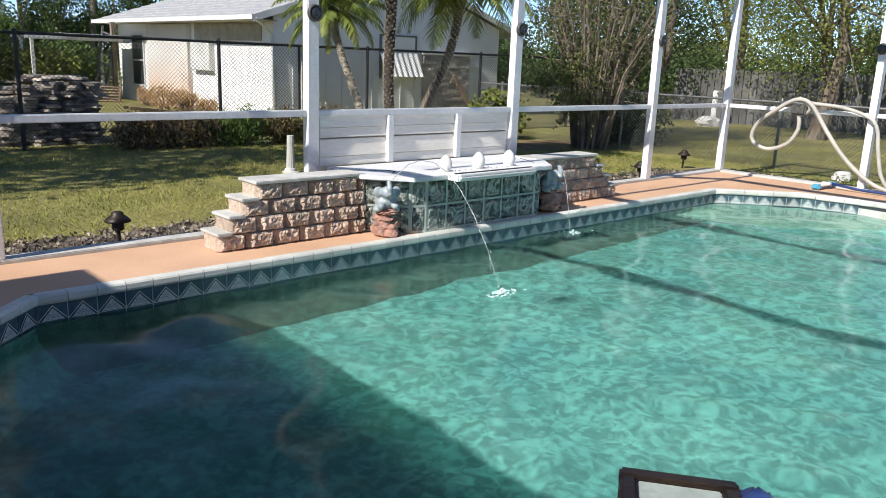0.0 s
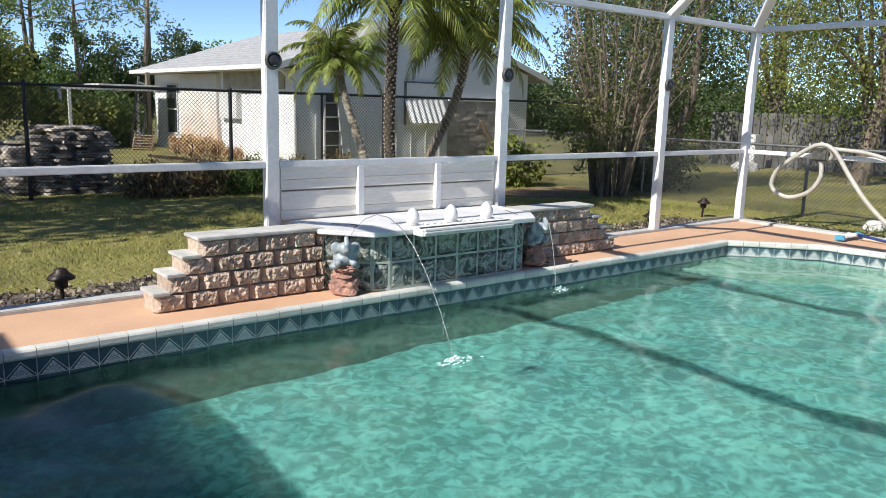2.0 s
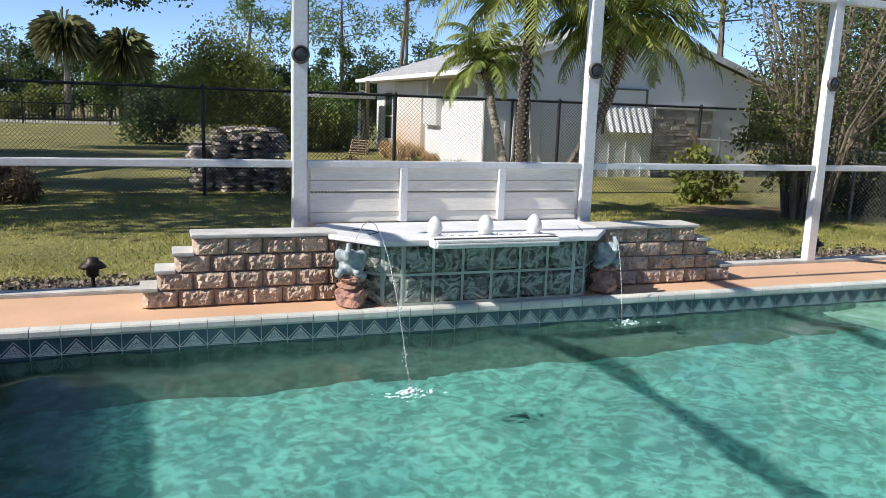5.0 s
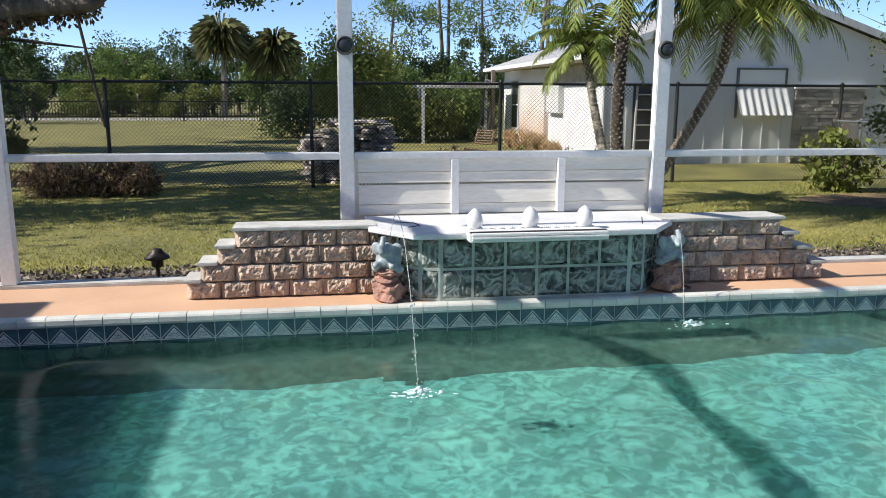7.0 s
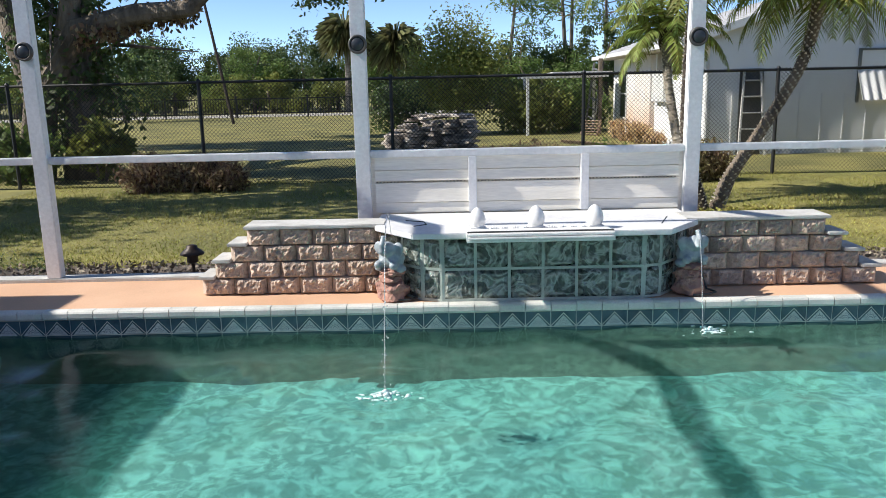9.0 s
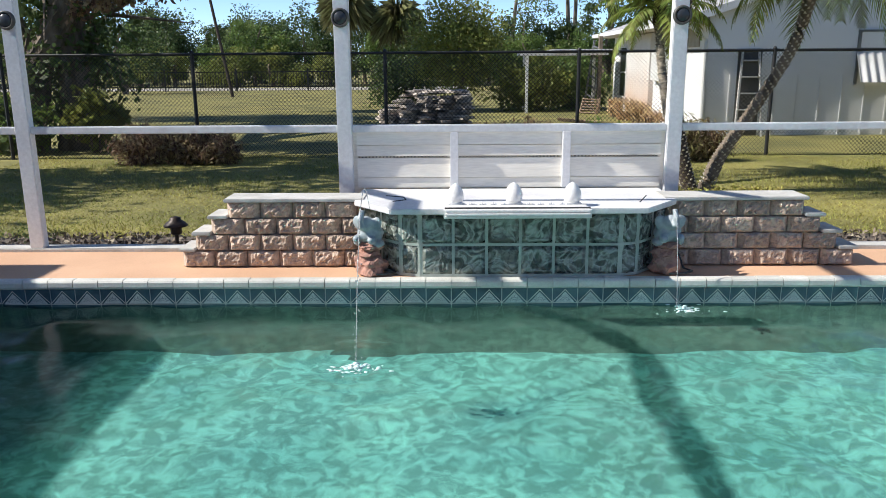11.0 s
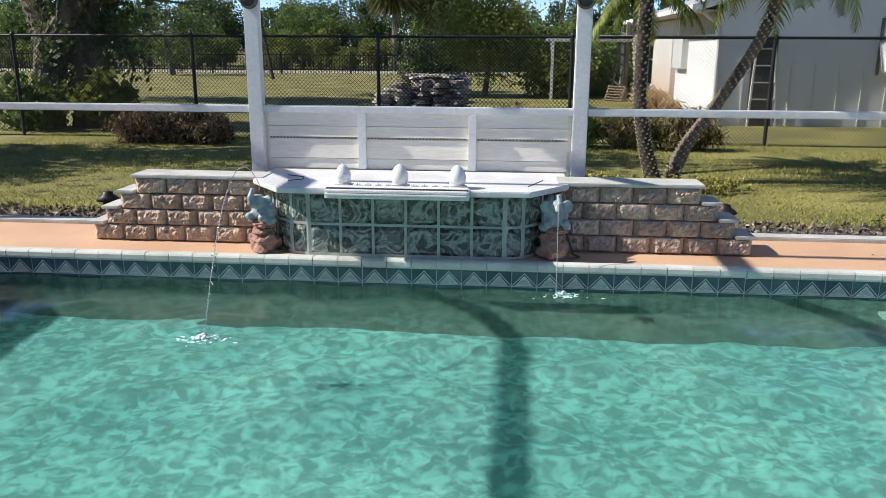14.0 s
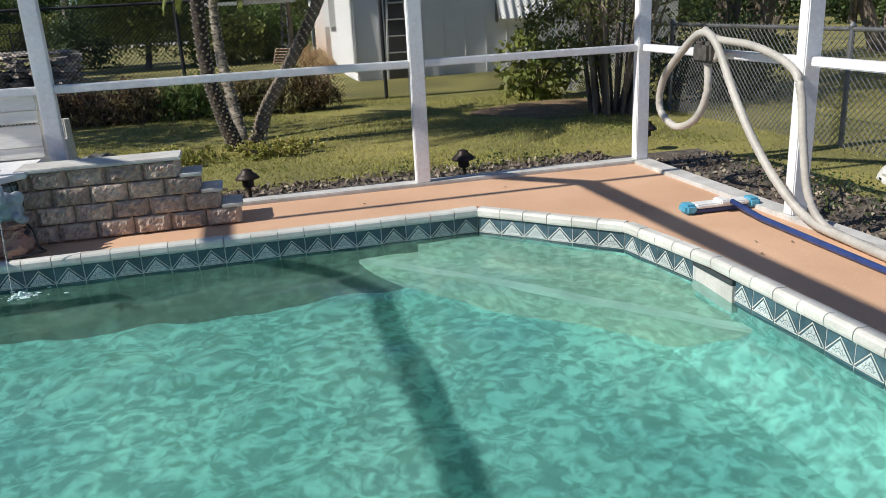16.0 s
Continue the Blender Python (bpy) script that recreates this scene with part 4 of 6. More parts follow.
def chain_fence(name, p, q, z0, top, posts, mat, label, cell=0.062, wire=0.0030, post_r=0.028, rail_r=0.021, spikes=True):
    p, q = Vector((*p, 0)), Vector((*q, 0))
    L = (q - p).length
    d = (q - p).normalized()
    fence = empty(name, (p.x, p.y, z0), label, "fence", kind="")
    inv = fence.matrix_world.inverted()
    for s in posts:
        bm = bmesh.new()
        a = p + d * s
        tube(bm, [(a.x, a.y, z0 - 0.05), (a.x, a.y, top + 0.01)], post_r, 10)
        lathe(bm, [(post_r * 1.2, 0), (post_r * 1.25, 0.02), (post_r * 0.5, 0.05)], (a.x, a.y, top + 0.008), 10)
        part("post", bm, mat, fence).matrix_parent_inverse = inv
    bm = bmesh.new()
    tube(bm, [(p.x, p.y, top), (q.x, q.y, top)], rail_r, 8)
    part("top_rail", bm, mat, fence).matrix_parent_inverse = inv
    # woven wire: slanting strands both ways, each a thin flat bar, knuckled over the rail
    h = top + 0.03 - z0
    nrm = Vector((-d.y, d.x, 0)) * wire
    verts, faces = [], []
    n = int((L + h) / cell)
    for way in (1, -1):
        for k in range(n):
            s0 = k * cell - (h if way > 0 else 0)
            a_s, b_s = s0, s0 + way * h
            za, zb = z0, z0 + h
            pts = []
            for s, z in ((a_s, za), (b_s, zb)):
                pts.append([s, z])
            for e in (0, 1):
                s, z = pts[e]
                if s < 0 or s > L:
                    c = min(max(s, 0), L)
                    f = (c - a_s) / (b_s - a_s)
                    pts[e] = [c, za + f * (zb - za)]
            if abs(pts[0][0] - pts[1][0]) < 0.02:
                continue
            off = nrm * (0.8 * way)
            w = wire * 1.0
            a, b = (p + d * pts[0][0] + Vector((0, 0, pts[0][1])) + off), (p + d * pts[1][0] + Vector((0, 0, pts[1][1])) + off)
            t = (b - a).normalized()
            side = t.cross(nrm.normalized()) * w
            i = len(verts)
            verts += [tuple(a - side), tuple(a + side), tuple(a + nrm * 1.6), tuple(b - side), tuple(b + side), tuple(b + nrm * 1.6)]
            faces += [(i, i + 1, i + 4, i + 3), (i + 1, i + 2, i + 5, i + 4), (i + 2, i, i + 3, i + 5)]
    ob = raw("wire_mesh", verts, faces, mat)
    ob.parent = fence
    ob.matrix_parent_inverse = inv
    tagged(ob, kind="stuff")
    return fence


chain_fence("chain_link_fence", (-11.8, 11.9), (14.72, 11.9), -0.17, 1.43, [-0.0 + 11.87 + 2.945 * k for k in range(-4, 6)], M_BLACK, "black coated chain-link fence standing along the lawn", wire=0.0031)
chain_fence("chain_link_fence", (11.6, -3.0), (11.6, 11.6), -0.16, 0.86, [0.1, 2.9, 5.6, 8.3, 11.1, 14.0], M_GALV, "low galvanised chain-link fence along the side of the yard", post_r=0.024, rail_r=0.018)


def build_far_house():
    h = empty("house", (12, 19.8, -0.2), "white single-storey house with a grey shingle roof behind the fence", "house")
    inv = h.matrix_world.inverted()

    def add(name, bm, mat, label=""):
        o = part(name, bm, mat, h, label)
        o.matrix_parent_inverse = inv
        return o
    X0, X1, Y0, Y1, EAVE = 9.0, 16.0, 15.4, 24.4, 2.12
    XR, ZR = 12.55, 3.38
    bm = bmesh.new()
    box(bm, X0, Y0 + 0.2, -0.3, X1, Y1, EAVE)
    add("wall", bm, M_STUCCO)
    bm = bmesh.new()
    v = [(X0, Y0, -0.3), (X1, Y0, -0.3), (X1, Y0, EAVE + 0.02), (XR, Y0, ZR - 0.10), (X0, Y0, EAVE + 0.02)]
    a = [bm.verts.new(p) for p in v]
    b = [bm.verts.new((x, y + 0.2, z)) for x, y, z in v]
    bm.faces.new(a)
    bm.faces.new(b[::-1])
    for i in range(5):
        bm.faces.new((a[i], b[i], b[(i + 1) % 5], a[(i + 1) % 5]))
    add("gable_wall", bm, M_STUCCO, "pale grey-white gable wall")
    # vertical boarding on the lower gable
    for k in range(15):
        x = X0 + 0.02 + k * 0.44
        if 13.2 < x < 14.9:
            continue
        bm = bmesh.new()
        box(bm, x, Y0 - 0.016, -0.2, x + 0.035, Y0, 1.0, 0.003)
        add("batten", bm, M_TRIM)
    # roof: two slopes with courses of shingle
    for name, xa, za, xb, zb in (("roof_slope", X0 - 0.6, EAVE - 0.08, XR, ZR), ("roof_slope", X1 + 0.75, EAVE - 0.10, XR, ZR)):
        bm = bmesh.new()
        n = 14
        y0, y1 = Y0 - 0.20, Y1 + 0.4
        line = []
        for k in range(n):
            for f, lift in ((k / n, 0.022), ((k + 1) / n, 0.004)):
                line.append((xa + (xb - xa) * f, za + (zb - za) * f + lift))
        line += [(xb, zb - 0.05), (xa, za - 0.05)]
        rows = [[bm.verts.new((x, y, z)) for x, z in line] for y in (y0, y1)]
        for k in range(len(line)):
            j = (k + 1) % len(line)
            bm.faces.new((rows[0][k], rows[0][j], rows[1][j], rows[1][k]))
        bm.faces.new(rows[0][::-1])
        bm.faces.new(rows[1])
        add(name, bm, M_ROOF, "grey shingle slope")
        bm = bmesh.new()
        s = 1 if xb > xa else -1
        box(bm, xa - 0.02 if s > 0 else xa, y0, za - 0.07, xa if s > 0 else xa + 0.02, y1, za + 0.03)
        add("fascia", bm, M_TRIM)
        bm = bmesh.new()
        for yy in (y0 - 0.02,):
            q = [bm.verts.new(c) for c in ((xa, yy, za - 0.12), (xb, yy, zb - 0.12), (xb, yy, zb + 0.03), (xa, yy, za + 0.03), (xa, yy + 0.02, za - 0.12), (xb, yy + 0.02, zb - 0.12), (xb, yy + 0.02, zb + 0.03), (xa, yy + 0.02, za + 0.03))]
            for f in ((0, 1, 2, 3), (4, 7, 6, 5), (0, 4, 5, 1), (3, 2, 6, 7)):
                bm.faces.new([q[i] for i in f])
        add("rake_board", bm, M_TRIM)
    bm = bmesh.new()
    box(bm, X0 - 0.58, Y0 - 0.18, EAVE - 0.16, X0, Y1 + 0.3, EAVE - 0.14)
    add("soffit", bm, M_SOFFIT, "tan soffit")
    bm = bmesh.new()
    tube(bm, [(X0 - 0.55, Y0 - 0.2, EAVE - 0.12), (X0 - 0.35, Y0 - 0.1, EAVE - 0.22), (X0 - 0.04, Y0 + 0.0, EAVE - 0.45), (X0 - 0.04, Y0 - 0.03, 0.0)], 0.035, 8)
    add("downspout", bm, M_TRIM)
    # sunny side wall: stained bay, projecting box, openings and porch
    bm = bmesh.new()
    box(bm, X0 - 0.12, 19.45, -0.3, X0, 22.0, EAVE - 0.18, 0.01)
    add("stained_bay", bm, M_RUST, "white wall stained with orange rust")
    bm = bmesh.new()
    box(bm, X0 - 0.14, 18.2, 0.82, X0, 19.25, 1.50, 0.01)
    add("shutter_box", bm, M_TRIM)
    bm = bmesh.new()
    box(bm, X0 - 0.03, 15.9, 1.55, X0, 19.2, EAVE - 0.17)
    add("header_panel", bm, M_SOFFIT, "tan panel under the eave")
    for y0, y1 in ((22.5, 23.3),):
        bm = bmesh.new()
        box(bm, X0 - 0.02, y0, 0.3, X0 + 0.02, y1, 1.65)
        w = add("window", bm, M_DARKWIN, "dark window")
        bm = bmesh.new()
        for a in ((y0 - 0.05, 0.25, y1 + 0.05, 0.3), (y0 - 0.05, 1.65, y1 + 0.05, 1.7), (y0 - 0.05, 0.3, y0, 1.65), (y1, 0.3, y1 + 0.05, 1.65), (y0, 0.95, y1, 0.99)):
            box(bm, X0 - 0.04, a[0], a[1], X0 - 0.022, a[2], a[3])
        part("frame", bm, M_TRIM, w)
    bm = bmesh.new()
    box(bm, X0 - 0.75, 22.85, -0.3, X0 - 0.65, 22.97, EAVE - 0.14)
    add("porch_post", bm, M_BARK, "dark timber porch post")
    # grey panel door in the gable
    bm = bmesh.new()
    box(bm, 9.60, Y0 - 0.025, -0.2, 10.06, Y0 + 0.02, 1.50, 0.006)
    add("door", bm, M_GREYPL, "grey panel door behind a ladder")
    # gable window with an awning
    bm = bmesh.new()
    box(bm, 11.93, Y0 - 0.03, 0.80, 12.98, Y0 + 0.02, 1.80)
    w = add("window", bm, M_STUCCO, "white shuttered window")
    bm = bmesh.new()
    for a in ((11.88, 1.80, 13.03, 1.84), (11.88, 0.80, 11.93, 1.80), (12.98, 0.80, 13.03, 1.80)):
        box(bm, a[0], Y0 - 0.045, a[1], a[2], Y0 - 0.0, a[3])
    part("frame", bm, M_GALV, w)
    bm = bmesh.new()
    n = 56
    lo, hi = [], []
    for k in range(n + 1):
        x = 11.86 + 1.18 * k / n
        r = 0.028 * math.sin(k * 2 * math.pi / 8)
        hi.append(bm.verts.new((x, Y0 - 0.06 + r * 0.4, 1.42)))
        lo.append(bm.verts.new((x, Y0 - 0.34 + r, 0.86)))
    for k in range(n):
        bm.faces.new((lo[k], lo[k + 1], hi[k + 1], hi[k]))
    g = bmesh.ops.extrude_face_region(bm, geom=bm.faces[:])
    bmesh.ops.translate(bm, vec=(0, 0.008, -0.008), verts=[e for e in g["geom"] if isinstance(e, bmesh.types.BMVert)])
    add("awning", bm, M_TRIM, "white corrugated metal awning")
    # ledgestone panel with its cap
    rnd = random.Random(5)
    bm = bmesh.new()
    box(bm, 13.2, Y0 - 0.10, 1.40, 14.92, Y0, 1.46, 0.01)
    st = add("stone_panel", bm, M_TRIM, "stacked ledgestone panel under a white cap")
    bm = bmesh.new()
    box(bm, 0, -0.5, 0, 1, 0.5, 1, 0.06)
    me = bpy.data.meshes.new("stone")
    bm.to_mesh(me)
    bm.free()
    me.materials.append(M_STONE)
    z = -0.16
    while z < 1.38:
        hh = min(rnd.uniform(0.05, 0.10), 1.40 - z)
        x = 13.24
        while x < 14.86:
            ww = min(rnd.uniform(0.14, 0.42), 14.88 - x)
            m = Matrix.Translation((x, Y0 - 0.03, z)) @ Matrix.Diagonal((ww - 0.008, 0.06 + rnd.uniform(0, 0.05), hh - 0.006, 1))
            piece("stone", me, st, m)
            x += ww
        z += hh
    # loose things against the house
    bm = bmesh.new()
    box(bm, -0.05, -0.02, 0, 0.05, 0.02, 1.35, 0.004)
    thing("leaning_plank", bm, M_WOOD, "weathered plank leaning against the stone panel", "plank").matrix_basis = pose(14.95, 15.1, -0.2, -6, -33, 0)

    def ladder(m, w, hgt, rungs, mat, label, taper=0.1):
        bm = bmesh.new()
        box(bm, -0.018, -0.03, 0, 0.018, 0.03, hgt, 0.003)
        bmesh.ops.transform(bm, matrix=Matrix.Translation((-w / 2, 0, 0)) @ Matrix.Rotation(taper / 2, 4, "Y"), verts=bm.verts)
        ld = thing("ladder", bm, mat, label, "ladder", "ladders by the white house")
        bm = bmesh.new()
        box(bm, -0.018, -0.03, 0, 0.018, 0.03, hgt, 0.003)
        bmesh.ops.transform(bm, matrix=Matrix.Translation((w / 2, 0, 0)) @ Matrix.Rotation(-taper / 2, 4, "Y"), verts=bm.verts)
        part("stile", bm, mat, ld)
        for k in range(rungs):
            z = hgt * (k + 0.7) / (rungs + 0.3)
            ww = w / 2 - z * math.tan(taper / 2)
            bm = bmesh.new()
            box(bm, -ww, -0.04, z, ww, 0.04, z + 0.025, 0.004)
            part("rung", bm, mat, ld)
        ld.matrix_basis = m
    ladder(pose(9.82, 15.16, -0.2, -6, 0, 0), 0.52, 1.66, 5, M_CAP, "grey wooden stepladder leaning against the gable wall", 0.12)
    ladder(pose(8.1, 23.6, -0.22, 0, 14, -70), 0.5, 2.1, 7, M_GALV, "aluminium ladder leaning by the porch post", 0.02)
    ladder(pose(7.9, 22.4, -0.22, -20, 0, -50), 0.6, 0.5, 6, M_WOOD, "low brown folded ladder leaning by the porch", 0.02)
    ladder(pose(8.75, 17.2, -0.2, 84, 0, -86), 0.34, 2.4, 10, M_WOOD, "wooden rack lying along the sunny wall", 0.02)


build_far_house()


def build_slate_stack():
    rnd = random.Random(11)
    st = empty("slate_pile", (3.65, 13.05, ground_z(3.6, 13)), "waist-high pile of weathered flat slates behind the fence", "stone pile")
    inv = st.matrix_world.inverted()
    meshes = []
    for k in range(5):
        bm = bmesh.new()
        n = rnd.randint(5, 7)
        o = [(0.5 * math.cos(2 * math.pi * i / n) * rnd.uniform(0.75, 1.1), 0.5 * math.sin(2 * math.pi * i / n) * rnd.uniform(0.75, 1.1)) for i in range(n)]
        prism(bm, o, 0, 1)
        bmesh.ops.recalc_face_normals(bm, faces=bm.faces)
        me = bpy.data.meshes.new("slate")
        bm.to_mesh(me)
        bm.free()
        me.materials.append(M_SLATE)
        meshes.append(me)
    def lay(x, y, z, w, d, t, turn):
        m = Matrix.Translation((x, y, z)) @ Euler((rnd.gauss(0, 0.03), rnd.gauss(0, 0.03), turn)).to_matrix().to_4x4() @ Matrix.Diagonal((w, d, t, 1))
        piece("slate", rnd.choice(meshes), st, inv @ m)

    def top(x):
        return 0.80 - 0.30 * max(0.0, 3.45 - x) / 0.5
    z = -0.20
    while z < 0.76:
        t = rnd.uniform(0.036, 0.05)
        lean = 0.03 * math.sin(z * 4.0)
        for x0, y0, x1, y1, n in ((3.02, 12.62, 4.22, 12.62, 5), (3.02, 12.90, 3.02, 13.45, 3), (4.22, 12.90, 4.22, 13.45, 3)):
            for k in range(n):
                f = k / (n - 1)
                x, y = x0 + (x1 - x0) * f + rnd.uniform(-0.05, 0.05) - lean, y0 + (y1 - y0) * f + rnd.uniform(-0.04, 0.04)
                if z < top(x):
                    lay(x, y, z, rnd.uniform(0.28, 0.42), rnd.uniform(0.26, 0.36), t * 0.82, rnd.uniform(0, 6.28))
        z += t
    # loose slates on the crown
    for k in range(30):
        x, y = rnd.uniform(3.05, 4.2), rnd.uniform(12.7, 13.4)
        lay(x, y, top(x) - 0.03 + 0.05 * rnd.random(), rnd.uniform(0.26, 0.46), rnd.uniform(0.22, 0.36), 0.03, rnd.uniform(0, 6.28))
    bm = bmesh.new()
    prism(bm, [(3.06, 12.68), (4.18, 12.68), (4.18, 13.45), (3.06, 13.45)], -0.19, 0.74)
    for v in bm.verts:
        if v.co.z > 0.5:
            v.co.z = top(v.co.x) - 0.04
    part("core", bm, M_SLATE, st, "packed rubble inside the pile").matrix_parent_inverse = inv


build_slate_stack()


# ---------------------------------------------------------------- plants
def frond_mesh(rng, verts, faces, base, az, rise, length, droop, leaf, count=34):
    """One arching pinnate frond added to the lists."""
    d = np.array([math.cos(az), math.sin(az), 0.0])
    side = np.array([-d[1], d[0], 0.0])
    n = 12
    spine = []
    p = np.array(base, float)
    ang = rise
    for k in range(n + 1):
        spine.append(p.copy())
        p = p + (d * math.cos(ang) + np.array([0, 0, math.sin(ang)])) * length / n
        ang -= droop / n * (0.5 + k / n)
    spine = np.array(spine)
    for k in range(n):
        a, b = spine[k], spine[k + 1]
        w = 0.012 * (1 - k / n) + 0.003
        i = len(verts)
        verts += [a - side * w, a + side * w, b + side * w * 0.9, b - side * w * 0.9]
        faces.append((i, i + 1, i + 2, i + 3))
    for k in range(count):
        f = 0.12 + 0.88 * k / count
        q = spine[0] * 0 + np.array([np.interp(f * n, range(n + 1), spine[:, c]) for c in range(3)])
        tang = spine[min(int(f * n) + 1, n)] - spine[int(min(f * n, n - 1))]
        tang /= np.linalg.norm(tang) + 1e-9
        ll = leaf * math.sin(math.pi * (0.15 + 0.8 * f)) * rng.uniform(0.8, 1.15)
        for s in (-1, 1):
            o = side * s * 0.8 + tang * 0.55 + np.array([0, 0, rng.uniform(-0.75, -0.2)])
            o /= np.linalg.norm(o)
            w = tang * 0.011
            i = len(verts)
            mid = q + o * ll * 0.55
            tip = q + o * ll + np.array([0, 0, -0.18 * ll])
            verts += [q - w, q + w, mid + w * 0.9, tip, mid - w * 0.9]
            faces.append((i, i + 1, i + 2, i + 3, i + 4))


def palm(name, pts, radii, bark, head, n_fronds, length, leaf, label, stubs, seed):
    rng = np.random.default_rng(seed)
    p = empty(name, pts[0], label, "palm tree", "palms on the lawn")
    inv = p.matrix_world.inverted()
    # smooth trunk
    P = np.array(pts, float)
    t = np.linspace(0, len(P) - 1, 26)
    path = np.stack([np.interp(t, range(len(P)), P[:, c]) for c in range(3)], 1)
    for _ in range(3):
        path[1:-1] = (path[:-2] + path[1:-1] * 2 + path[2:]) / 4
    rad = np.interp(t, np.linspace(0, len(P) - 1, len(radii)), radii)
    bm = bmesh.new()
    tube(bm, path, [r * (1 + 0.06 * (k % 2)) for k, r in enumerate(rad)], 12)
    part("trunk", bm, bark, p, smooth=True).matrix_parent_inverse = inv
    if stubs:
        verts, faces = [], []
        for k in range(stubs):
            f = (k + 0.5) / stubs
            c = np.array([np.interp(f * 25, range(26), path[:, i]) for i in range(3)])
            r = np.interp(f * 25, range(26), rad)
            a = k * 2.399
            o = np.array([math.cos(a), math.sin(a), 0])
            s = np.array([-o[1], o[0], 0])
            b = c + o * r * 0.95
            tip = c + o * (r + 0.020) + np.array([0, 0, 0.014])
            i = len(verts)
            verts += [b - s * 0.017 - np.array([0, 0, 0.012]), b + s * 0.017 - np.array([0, 0, 0.012]), tip + s * 0.006, tip - s * 0.006, b + np.array([0, 0, 0.012])]
            faces += [(i, i + 1, i + 2, i + 3), (i + 3, i + 2, i + 4), (i, i + 3, i + 4), (i + 1, i + 4, i + 2)]
        o = tagged(raw("scarred_bark", verts, faces, M_STUB), kind="stuff")
        o.parent, o.matrix_parent_inverse = p, inv
    bm = bmesh.new()
    hx, hy, hz = head
    blob(bm, (hx, hy, hz - 0.05), (radii[-1] * 1.7, radii[-1] * 1.7, 0.17), seed, 0.3, 3, 2)
    part("crownshaft", bm, M_DARKPALM, p, "dark fibrous crown base").matrix_parent_inverse = inv
    verts, faces = [], []
    for k in range(n_fronds):
        f = k / n_fronds
        frond_mesh(rng, verts, faces, (hx, hy, hz + 0.05), k * 2.399 + rng.uniform(-0.2, 0.2), 1.35 - 1.75 * f + rng.uniform(-0.1, 0.1), length * rng.uniform(0.8, 1.1), 1.5 + 0.9 * (1 - f) * 0.7, leaf)
    o = raw("fronds", [tuple(v) for v in verts], faces, M_FROND)
    o.parent, o.matrix_parent_inverse = p, inv
    tagged(o, kind="stuff")


palm("palm_tree", [(6.62, 8.10, -0.14), (6.50, 8.10, 0.25), (6.40, 8.10, 0.75), (6.41, 8.10, 1.5), (6.44, 8.10, 2.1), (6.46, 8.10, 2.62)], [0.085, 0.070, 0.064, 0.064, 0.066, 0.075], M_DARKPALM, (6.46, 8.10, 2.70), 36, 1.65, 0.36, "upright palm with a dark trunk and pale leaf scars", 460, 3)
palm("palm_tree", [(6.68, 8.55, -0.14), (6.61, 8.85, 0.32), (6.54, 9.05, 0.84), (6.53, 9.30, 1.25), (6.55, 9.52, 1.60), (6.56, 9.58, 1.78)], [0.066, 0.058, 0.052, 0.047, 0.050, 0.06], M_PALMBARK, (6.56, 9.60, 1.86), 26, 1.0, 0.19, "small palm with a pale curved trunk", 240, 4)
palm("palm_tree", [(6.80, 8.25, -0.14), (6.94, 8.27, 0.26), (7.17, 8.29, 0.58), (7.44, 8.30, 1.02), (7.66, 8.30, 1.40), (7.78, 8.30, 1.85), (7.82, 8.30, 2.2)], [0.085, 0.07, 0.062, 0.058, 0.056, 0.06, 0.07], M_BARK, (7.84, 8.3, 2.3), 34, 1.45, 0.34, "leaning palm with a grey trunk and drooping fronds", 420, 5)


def bush(name, at, radii, leaf, count, mat, label, category="bush", group="", stems=5, seed=0, stretch=1.7, droop=0.3):
    rng = np.random.default_rng(seed + 100)
    b = empty(name, at, label, category, group)
    inv = b.matrix_world.inverted()
    bm = bmesh.new()
    for k in range(stems):
        a = k * 2.4 + seed
        q = (at[0] + radii[0] * 0.7 * math.cos(a), at[1] + radii[1] * 0.7 * math.sin(a), at[2] + radii[2] * rng.uniform(1.0, 1.7))
        m = tuple((at[i] * 0.6 + q[i] * 0.4) for i in range(3))
        tube(bm, [(at[0] + 0.05 * math.cos(a), at[1] + 0.05 * math.sin(a), at[2] - 0.03), m, q], [0.022, 0.015, 0.006], 6)
    part("stems", bm, M_BARK, b).matrix_parent_inverse = inv
    n_c = max(6, count // 40)
    pts = clumps(rng, (at[0], at[1], at[2] + radii[2]), radii, n_c, 40, min(radii) * 0.28)
    pts[:, 2] = np.maximum(pts[:, 2], at[2] + 0.01)
    o = leaf_cloud("leaves", pts, leaf, mat, rng, stretch, droop)
    o.parent, o.matrix_parent_inverse = b, inv
    tagged(o, kind="stuff")
    return b


